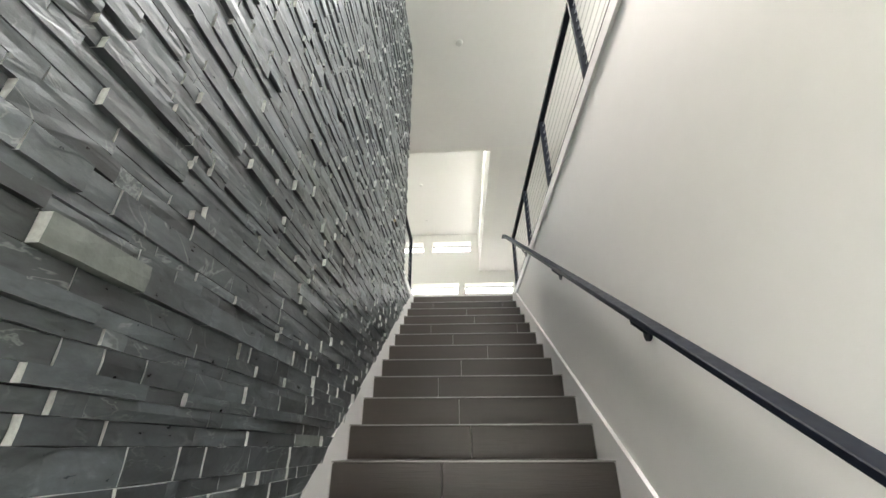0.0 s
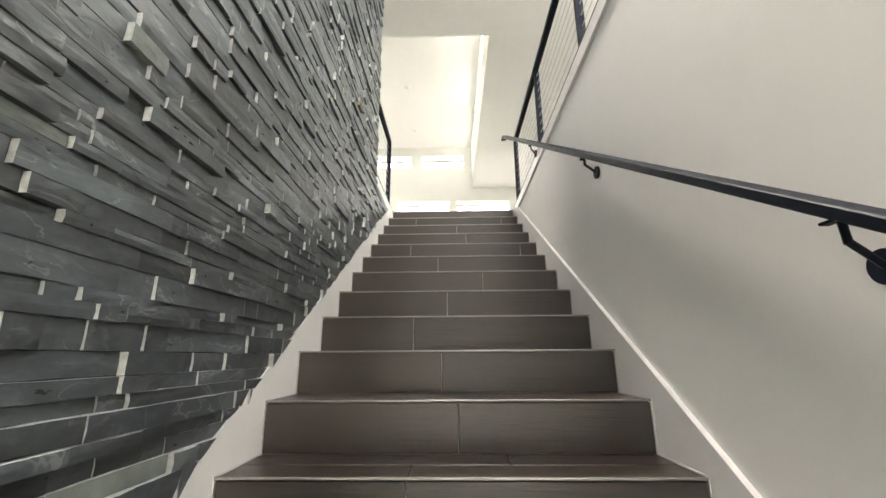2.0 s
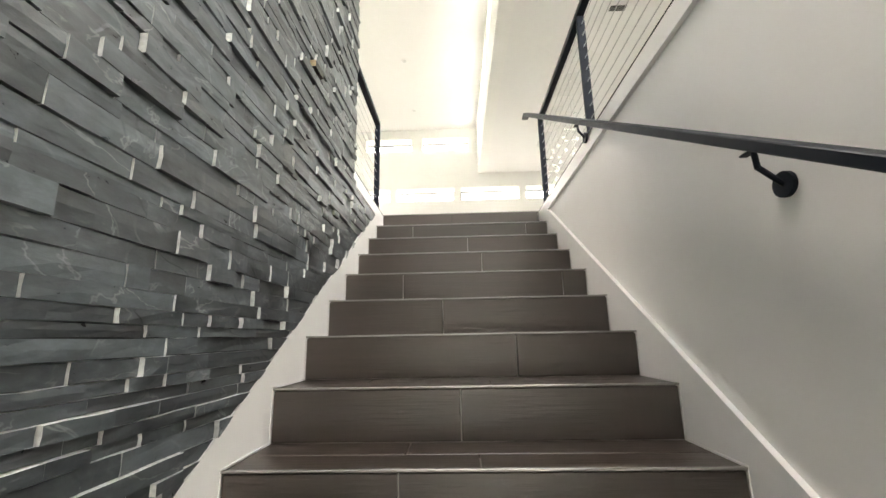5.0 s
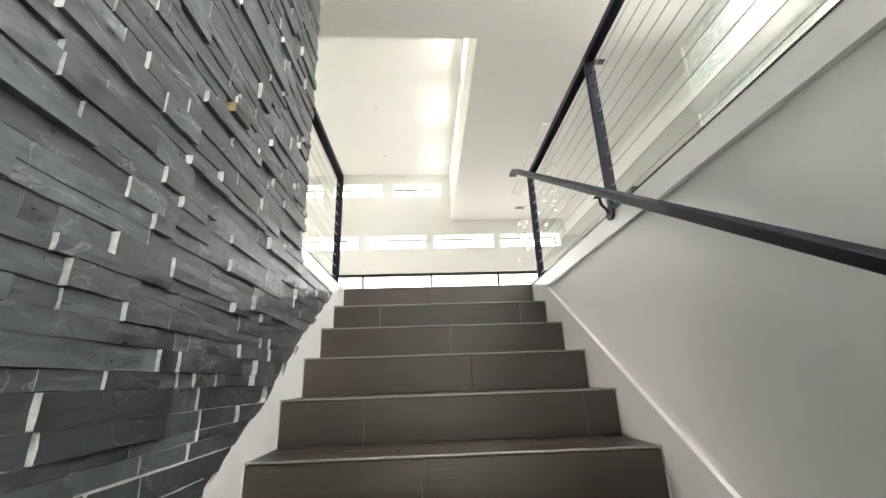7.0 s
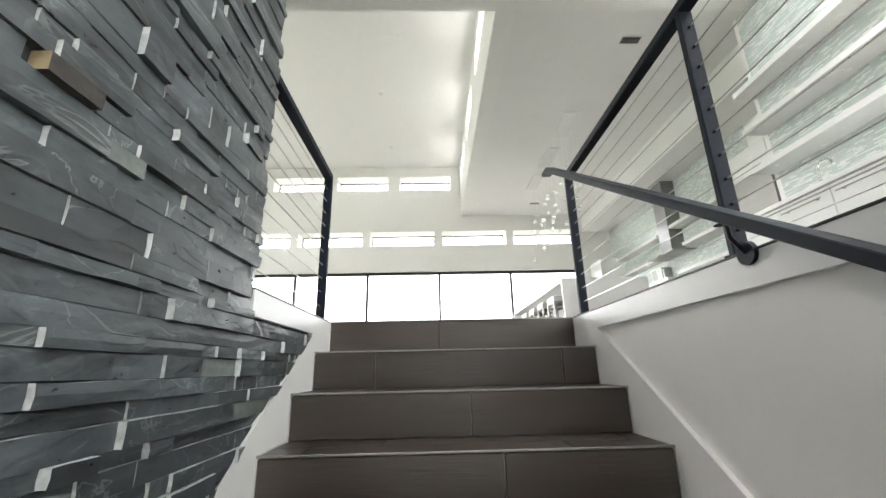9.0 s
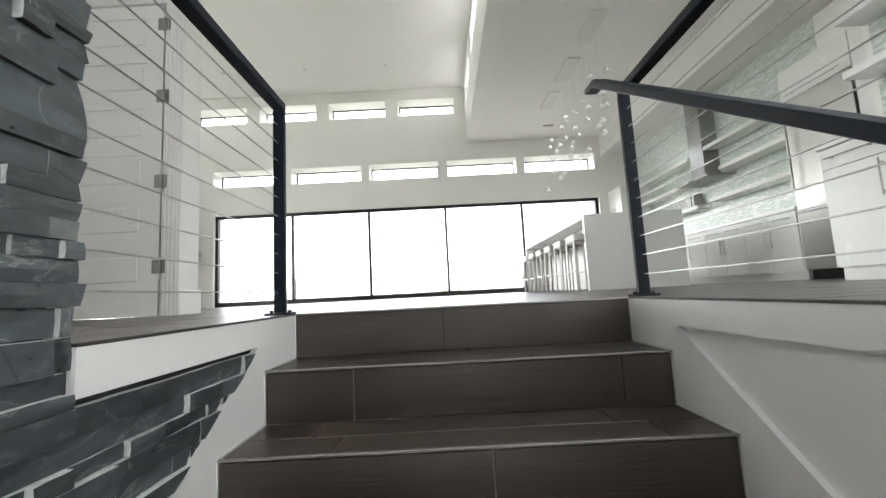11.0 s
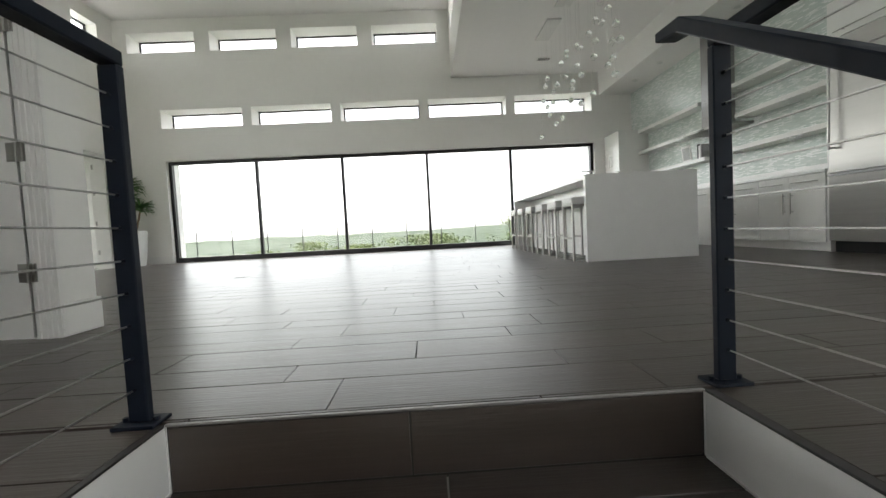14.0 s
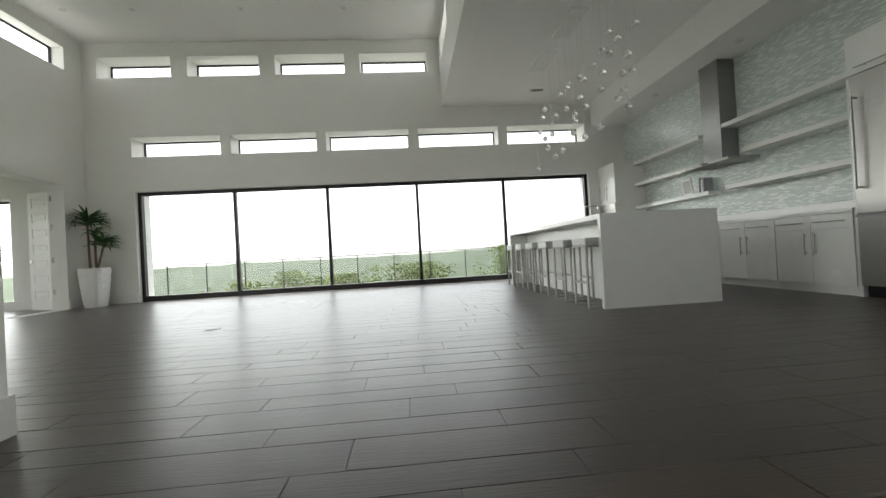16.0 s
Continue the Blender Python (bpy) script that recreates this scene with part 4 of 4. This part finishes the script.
# ---- potted plant ----
def plant(x, y):
    rng = random.Random(9)
    p = thing("potted_plant", "two-stemmed green dracaena in a tall white ceramic planter", "plant", (x, y, 0))
    bm = bmesh.new()
    n, rows = 16, 10
    rings = []
    for k in range(rows + 1):
        f = k / rows
        r = 0.16 + 0.075 * f ** 0.7
        rings.append([bm.verts.new((x + math.copysign(abs(math.cos(a)) ** 0.55, math.cos(a)) * r + 0.012 * math.sin(f * 30 + i * 1.3) * f, y + math.copysign(abs(math.sin(a)) ** 0.55, math.sin(a)) * r, f * 0.80)) for i, a in ((i, 2 * math.pi * i / n + math.pi / 4) for i in range(n))])
    inner = [bm.verts.new((x + (v.co.x - x) * 0.9, y + (v.co.y - y) * 0.9, 0.80)) for v in rings[-1]]
    deep = [bm.verts.new((v.co.x, v.co.y, 0.70)) for v in inner]
    for a, b in zip([*rings, inner], [*rings[1:], inner, deep][:len(rings) + 1]):
        if a is b:
            continue
        for i in range(n):
            bm.faces.new((a[i], a[(i + 1) % n], b[(i + 1) % n], b[i]))
    bm.faces.new(rings[0][::-1])
    bmesh.ops.recalc_face_normals(bm, faces=bm.faces)
    part("planter", bm, CERAMIC, p, "tall white dimpled ceramic planter")
    part("soil", rod(bmesh.new(), (x, y, 0.68), (x, y, 0.72), 0.205, 20), SOIL, p)
    for (dx, dy, top, lean, count, size) in ((-0.08, 0.0, 1.72, -0.02, 95, 0.46), (0.06, -0.03, 1.26, 0.16, 75, 0.36), (0.0, 0.05, 1.48, 0.0, 30, 0.30)):
        bm = bmesh.new()
        last = Vector((x + dx, y + dy, 0.70))
        for k in range(1, 7):
            q = Vector((x + dx + lean * k / 6 + rng.uniform(-0.006, 0.006), y + dy, 0.70 + (top - 0.70) * k / 6))
            rod(bm, last, q, 0.026 - 0.001 * k, 8, 0.025 - 0.001 * k)
            last = q
        part("stem", bm, TRUNK, p)
        bm = bmesh.new()
        for k in range(count):
            a, up = rng.uniform(0, 2 * math.pi), rng.uniform(0.35, 1.5)
            ln, w = size * rng.uniform(0.65, 1.0), rng.uniform(0.022, 0.034)
            out, side = Vector((math.cos(a), math.sin(a), 0)), Vector((-math.sin(a), math.cos(a), 0))
            base = last + Vector((0, 0, rng.uniform(-0.06, 0.08)))
            prev = None
            for s in range(7):
                f = s / 6
                r = ln * (math.sin(f * 1.5) * math.cos(up * (1 - 0.4 * f)))
                h = ln * (math.sin(up) * f - (0.75 - 0.3 * up) * f * f)
                c = base + out * r + Vector((0, 0, h))
                if c.x < WEST + 0.02:
                    c.x = WEST + 0.02
                if c.y > NORTH - 0.02:
                    c.y = NORTH - 0.02
                ww = w * (0.55 + 1.2 * f - 1.7 * f * f) + 0.001
                row = [bm.verts.new(c - side * ww + Vector((0, 0, ww * 0.5))), bm.verts.new(c), bm.verts.new(c + side * ww + Vector((0, 0, ww * 0.5)))]
                if prev:
                    bm.faces.new((prev[0], prev[1], row[1], row[0])), bm.faces.new((prev[1], prev[2], row[2], row[1]))
                prev = row
        part("leaves", bm, LEAF, p, "arching strap-shaped green leaves")


plant(-6.66, 8.38)


# ---- outdoors ----
def ground_height(x, y):
    d = max(0.0, y - 13.0)
    z = -3.6 - 26 * (1 - math.exp(-d / 60.0))
    far = max(0.0, min(1.0, (y - 250) / 900.0))
    ridge = 9 + 12 * noise.noise(Vector((x / 420.0, y / 500.0, 0.3))) + 9 * noise.noise(Vector((x / 130.0, y / 190.0, 2.0))) + 0.004 * x
    z += far * far * (3 - 2 * far) * max(0, ridge + 18)
    if d > 25:
        z += 2.2 * noise.noise(Vector((x / 14.0, y / 14.0, 5.0))) + 1.2 * noise.noise(Vector((x / 5.0, y / 6.0, 1.0)))
    return z


def terrain():
    ys = [-120, -60, -30, -10, 0, 6, 13] + [13 + 4 * 1.045 ** n * n ** 0.9 for n in range(1, 95)] 
    ys = [y for y in ys if y < 2600] + [2600, 3600]
    xs = [math.copysign(abs(t) ** 2.6 * 3200, t) for t in (k / 70 for k in range(-70, 71))]
    verts = [(x, y, ground_height(x, y)) for y in ys for x in xs]
    w = len(xs)
    faces = [(r * w + c, r * w + c + 1, (r + 1) * w + c + 1, (r + 1) * w + c) for r in range(len(ys) - 1) for c in range(w - 1)]
    me = bpy.data.meshes.new("ground")
    me.from_pydata(verts, [], faces)
    me.materials.append(HILLS)
    me.shade_smooth()
    tagged(new("ground", me), "wooded green hills falling away below the deck", "ground", kind="structure")


terrain()
structure("deck", boxes((-9.5, 6.0, N2, 12.0, -0.25, -0.06)), DECK, "pale stone deck outside the glass wall", "deck")
structure("deck_footing", boxes((-9.4, 5.9, N2 + 0.2, 11.9, -4.5, -0.25)), PAINT, "white retaining wall below the deck", "wall")


def deck_rail():
    g = thing("deck_railing", "dark metal deck railing with thin cables", "railing", (-9.3, 11.8, -0.06))
    part("top_rail", boxes((-9.4, 5.9, 11.785, 11.815, 0.775, 0.795), bevel=0.003), BLACK_FRAME, g)
    for n in range(15):
        x = -9.35 + n * 1.085
        part("post", boxes((x - 0.013, x + 0.013, 11.785, 11.815, -0.06, 0.775), bevel=0.002), BLACK_FRAME, g)
    for n in range(8):
        part("cable", rod(bmesh.new(), (-9.4, 11.8, 0.02 + n * 0.09), (5.9, 11.8, 0.02 + n * 0.09), 0.002, 5), DARK_STEEL, g)


deck_rail()


def tree(x, y, top, spread, seed):
    rng = random.Random(seed)
    base = ground_height(x, y)
    t = thing("tree", "bushy green oak on the slope below the deck", "tree", (x, y, base), "oaks below the deck")
    bm = bmesh.new()
    fork = base + (top - base) * 0.45
    rod(bm, (x, y, base - 0.3), (x, y, fork), 0.22, 8, 0.14)
    tips = []
    for k in range(9):
        a = rng.uniform(0, 2 * math.pi)
        tip = Vector((x + math.cos(a) * spread * rng.uniform(0.3, 0.85), y + math.sin(a) * spread * rng.uniform(0.3, 0.8), fork + (top - fork) * rng.uniform(0.35, 0.95)))
        rod(bm, (x, y, fork - 0.4 * rng.random()), tip, 0.09, 6, 0.02)
        tips.append(tip)
    part("trunk", bm, BARK, t)
    verts, faces = [], []
    for tip in tips:
        for c in range(9):
            o = tip + Vector((rng.gauss(0, spread * 0.2), rng.gauss(0, spread * 0.2), rng.gauss(0, 0.45)))
            for q in range(56):
                p = o + Vector((rng.gauss(0, 0.30), rng.gauss(0, 0.30), rng.gauss(0, 0.22)))
                p.z = min(p.z, top + rng.uniform(-0.3, 0.1))
                u = Vector((rng.gauss(0, 1), rng.gauss(0, 1), rng.gauss(0, 0.6))).normalized() * rng.uniform(0.045, 0.09)
                v = u.cross(Vector((rng.gauss(0, 1), rng.gauss(0, 1), rng.gauss(0, 1)))).normalized() * u.length * 0.6
                i = len(verts)
                verts += [p - u, p + v, p + u, p - v]
                faces.append((i, i + 1, i + 2, i + 3))
    me = bpy.data.meshes.new("crown")
    me.from_pydata(verts, [], faces)
    me.materials.append(FOLIAGE)
    ob = new("crown", me)
    ob.parent = t
    ob.matrix_parent_inverse = t.matrix_basis.inverted()


for n, (x, y, top, spread) in enumerate(((-9.6, 24, -0.35, 1.6), (-7.4, 25, 0.05, 1.8), (-4.6, 23, -0.25, 1.5), (-2.2, 26, 0.05, 2.0), (-0.2, 24, 0.15, 1.9), (1.6, 27, -0.1, 1.8), (5.4, 24, 0.9, 1.8), (7.2, 27, 0.7, 2.2), (-12.5, 27, -0.5, 2.0), (3.4, 29, -0.7, 2.0))):
    tree(x, y, top, spread, 20 + n)


# ---- staircase with its plank tiles ----
def staircase():
    st = thing("staircase", "straight stair of dark wood-look tiles with aluminium edges", "stairs", kind="structure")
    seams = {0: -0.07, 1: -0.40, 2: 0.055, 3: 0.14, 4: -0.36, 5: -0.11, 6: 0.22, 7: -0.03, 8: -0.21, 9: -0.05, 10: 0.02, 11: -0.14}
    tread_seams = {(1, 1): 0.023, (1, 0): 0.232, (2, 1): 0.463, (3, 1): -0.304, (3, 0): -0.569, (5, 0): -0.20, (5, 1): 0.235, (9, 0): -0.293, (9, 1): 0.229, (12, 1): -0.428, (12, 0): -0.319}
    rng = random.Random(3)
    J, T = 0.005, 0.012
    for k in range(STEPS):
        y, z = -k * GOING, -k * RISE
        low = z - RISE
        core = boxes((LEFT + 0.001, RIGHT - 0.001, y + T, y + GOING + T if k else y + 0.3, low - 0.02, z - T))
        part("step", core, GROUT_PALE, st)
        part("edge_trim", boxes((LEFT + 0.001, RIGHT - 0.001, y - 0.0035, y + 0.007, z - 0.006, z + 0.0015), bevel=0.001), ALU, st, "aluminium edge strip")
        cuts = [LEFT + 0.004, RIGHT - 0.004]
        s = seams.get(k, rng.uniform(-0.3, 0.3))
        cuts += [c for c in (s - 0.96, s, s + 0.96) if LEFT + 0.03 < c < RIGHT - 0.03]
        cuts.sort()
        for a, b in zip(cuts, cuts[1:]):
            piece("riser_plank", block_mesh("riser_plank", b - a - J, T, RISE - 0.012, TILE), ((a + b) / 2, y + T / 2, low + (RISE - 0.012) / 2 + 0.002), st)
        if k:
            for row, (ya, yb) in enumerate(((0.012, 0.148), (0.152, GOING - 0.004))):
                s = tread_seams.get((k, row), rng.uniform(-0.45, 0.35))
                cuts = sorted([LEFT + 0.004, RIGHT - 0.004] + [c for c in (s - 0.96, s, s + 0.96) if LEFT + 0.05 < c < RIGHT - 0.05])
                for a, b in zip(cuts, cuts[1:]):
                    piece("tread_plank", block_mesh("tread_plank", b - a - J, yb - ya, T, TILE), ((a + b) / 2, y + (ya + yb) / 2, z - T / 2), st)
        for x0, x1 in ((LEFT, LEFT + 0.004), (RIGHT - 0.004, RIGHT)):
            part("caulk_line", boxes((x0, x1, y - 0.003, y, low, z)), CAULK, st)
            if k:
                part("caulk_line", boxes((x0, x1, y - 0.003, y + GOING - 0.003, z, z + 0.004)), CAULK, st)


staircase()


# ---- slate wall ----
# stones that stand out: where they start, their height on the wall, length, face and end finish
MARKED = ((-1.919, 0.205, 0.11, 4, 3), (-5.143, -1.638, 0.24, 2, 1))


def slate_wall():
    rng = random.Random(12)
    wall = thing("slate_wall", "stacked dark grey split-slate ledger stone wall", "stone wall", (-0.735, -3, LOW), kind="structure")
    far_v, far_f, far_m, count = [], [], [], 0
    z = LOW
    while z < HALL - 0.005:
        h = min(rng.choice((0.028, 0.033, 0.037, 0.041, 0.046, 0.052, 0.060, 0.074)), HALL - z)
        end_at = [-1.06 if z + h > -0.09 else 9.0] * 2
        lim0, lim1 = (z - LIFT) / SLOPE, (z + h - LIFT) / SLOPE
        y = (SOUTH if z > ENTRY_FILL[3] else ENTRY_FILL[1]) + rng.uniform(0, 0.3)
        stop = min(end_at[0], lim1)
        while y < stop - 0.02:
            ln = rng.choice((0.07, 0.10, 0.13, 0.17, 0.21, 0.27, 0.36)) * rng.uniform(0.8, 1.2) * (0.72 + h * 7)
            b0 = min(y + ln, lim0 + rng.uniform(-0.012, 0.004), end_at[0] + rng.uniform(-0.03, 0.02))
            b1 = min(y + ln, lim1 + rng.uniform(-0.012, 0.004), end_at[0] + rng.uniform(-0.03, 0.02))
            if y + ln > stop - 0.05 and stop - y < ln * 1.3:
                b0, b1 = min(lim0, end_at[0]) + rng.uniform(-0.015, 0.004), min(lim1, end_at[0]) + rng.uniform(-0.015, 0.004)
                ln = stop - y
            for at, level, size, _, _ in MARKED:
                if z <= level < z + h:
                    if y < at - 0.03 < y + ln:
                        ln = at - y
                        b0, b1 = min(b0, at), min(b1, at)
                    elif abs(y - at) < 1e-6:
                        ln = size
                        b0 = b1 = y + ln
            y2 = y + ln
            if b1 - y > 0.02:
                b0 = max(b0, y + 0.004)
                d = rng.choice((0.012, 0.015, 0.017, 0.020, 0.024, 0.029)) + rng.uniform(-0.003, 0.003)
                face = 2 if rng.random() < 0.012 else 0
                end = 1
                for at, level, _, mark_face, mark_end in MARKED:
                    if z <= level < z + h and abs(y - at) < 1e-6:
                        face, end, d = mark_face, mark_end, 0.036
                tilt, bow = rng.uniform(-0.0022, 0.0022), rng.uniform(-0.0012, 0.0012)
                nu, nv = (5 if ln > 0.2 else 4), 3
                verts, faces, mats = [], [], []
                for j in range(nv):
                    for i in range(nu):
                        u, v = i / (nu - 1), j / (nv - 1)
                        yy = (y + 0.001) * (1 - u) + (b0 * (1 - v) + b1 * v - 0.001) * u
                        zz = z + 0.001 + (h - 0.002) * v
                        if 0 < i < nu - 1:
                            zz += rng.uniform(-0.0015, 0.0015)
                            yy += rng.uniform(-0.1, 0.1) * ln / nu
                        x = -0.735 + d + tilt * (u - 0.5) * 2 + bow * (1 - (2 * v - 1) ** 2) + rng.uniform(-0.0012, 0.0012) - (0.0008 if j in (0, nv - 1) else 0)
                        verts.append((x, yy, zz))
                for j in range(nv - 1):
                    for i in range(nu - 1):
                        q = j * nu + i
                        faces.append((q, q + 1, q + nu + 1, q + nu))
                        mats.append(face)
                o = len(verts)
                rim = [*range(nu), *(nu * (j + 1) - 1 for j in range(1, nv)), *(nu * (nv - 1) + i for i in range(nu - 2, -1, -1)), *(nu * j for j in range(nv - 2, 0, -1))]
                verts += [(-0.737, verts[r][1], verts[r][2]) for r in rim]
                for a in range(len(rim)):
                    b = (a + 1) % len(rim)
                    faces.append((rim[b], rim[a], o + a, o + b))
                    # only tops and south ends get the paled finish, as if lit
                    is_lit_side = (rim[a] % nu == 0 and rim[b] % nu == 0) or (rim[a] // nu == nv - 1 and rim[b] // nu == nv - 1)
                    mats.append(end if is_lit_side else face)
                mid_y, mid_z = (y + y2) / 2, z + h / 2
                if count < 300 and -3.9 < mid_y < -1.2 and -0.55 < mid_z - (mid_y + 0.6) * SLOPE - 1.0 < 0.55:
                    me = bpy.data.meshes.new("slate_stone")
                    me.from_pydata(verts, [], faces)
                    me.materials.append(SLATE_PIECE), me.materials.append(SLATE_LIT), me.materials.append(SLATE_PALE), me.materials.append(SLATE_TAN), me.materials.append(SLATE_RUST)
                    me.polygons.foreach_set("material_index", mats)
                    piece("slate_stone", me, (0.735, 3, -LOW), wall)
                    count += 1
                else:
                    o = len(far_v)
                    far_v += verts
                    far_f += [tuple(o + q for q in f) for f in faces]
                    far_m += mats
            y = y2
        z += h
    me = bpy.data.meshes.new("slate_stones")
    me.from_pydata(far_v, [], far_f)
    me.materials.append(SLATE), me.materials.append(SLATE_LIT), me.materials.append(SLATE_PALE), me.materials.append(SLATE_TAN), me.materials.append(SLATE_RUST)
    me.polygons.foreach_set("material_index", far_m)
    ob = piece("slate_stones", me, (0.735, 3, -LOW), wall)
    tagged(ob, kind="stuff")


slate_wall()


# ---- floor tiles ----
def floor_tiles():
    wide, narrow, y0, length = 0.236, 0.1673, 0.028, 0.96
    known = {(0, 0): -0.30, (1, 0): -0.066, (2, 0): -0.435, (3, 0): -0.22, (4, 0): -0.465, (5, 0): -0.593, (6, 0): 0.033, (7, 0): -0.147, (0, 1): 0.458, (1, 1): -0.614, (2, 1): 0.172, (3, 1): 0.018, (4, 1): -0.133, (5, 1): -0.38, (6, 1): -0.29}
    rng = random.Random(6)
    far_v, far_f, count = [], [], 0
    rows = [(-1, 2, 0.012, y0)]
    n = 0
    while True:
        a = y0 + n * (wide + narrow)
        if a > NORTH + 0.05:
            break
        rows += [(n, 0, a, a + wide), (n, 1, a + wide, a + wide + narrow)]
        n += 1
    n = 0
    while -n * (wide + narrow) > SOUTH:
        a = -n * (wide + narrow)
        rows += [(n, 3, a - wide, a), (n, 4, a - wide - narrow, a - wide)]
        n += 1
    J, T = 0.0035, 0.006
    for n, kind, ya, yb in rows:
        s = known.get((n, kind), rng.uniform(-0.5, 0.5)) if kind < 2 else rng.uniform(-0.5, 0.5)
        yb = min(yb, NORTH + 0.09)
        spans = [(WEST, EAST)] if kind < 2 and ya > 1.42 else [(-4.2, 3.65)] if kind < 3 else [(RIGHT + 0.026, 3.65)] + ([(-4.2, LEFT - 0.016)] if ya > -1.1 else [])
        for lo, hi in spans:
            k0 = math.floor((lo - s) / length)
            k = k0
            while s + k * length < hi:
                a, b = max(lo, s + k * length), min(hi, s + (k + 1) * length)
                k += 1
                if b - a < 0.03:
                    continue
                cx, cy = (a + b) / 2, (ya + yb) / 2
                if kind < 2 and yb < 4.4 and -2.4 < cx < 3.0 and count < 300:
                    plank = piece("floor_plank", block_mesh("floor_plank", b - a - J, yb - ya - J, T, TILE, 0.001), (cx, cy, -T / 2), floor)
                    plank.rotation_euler = (rng.uniform(-0.0035, 0.0035), rng.uniform(-0.0008, 0.0008), 0)
                    count += 1
                else:
                    o, h, g = len(far_v), J / 2, 0.001
                    far_v += [(x, y, -T) for x, y in ((a + h, ya + h), (b - h, ya + h), (b - h, yb - h), (a + h, yb - h))]
                    lip = rng.uniform(-0.0035, 0.0035)
                    far_v += [(x, y, (y - cy) * lip) for x, y in ((a + h + g, ya + h + g), (b - h - g, ya + h + g), (b - h - g, yb - h - g), (a + h + g, yb - h - g))]
                    far_f += [(o + 4, o + 5, o + 6, o + 7)] + [(o + i, o + (i + 1) % 4, o + 4 + (i + 1) % 4, o + 4 + i) for i in range(4)]
    me = bpy.data.meshes.new("floor_planks")
    me.from_pydata(far_v, [], far_f)
    me.materials.append(TILE_FAR)
    ob = new("floor_planks", me)
    ob.parent = floor
    tagged(ob, kind="stuff")


floor_tiles()
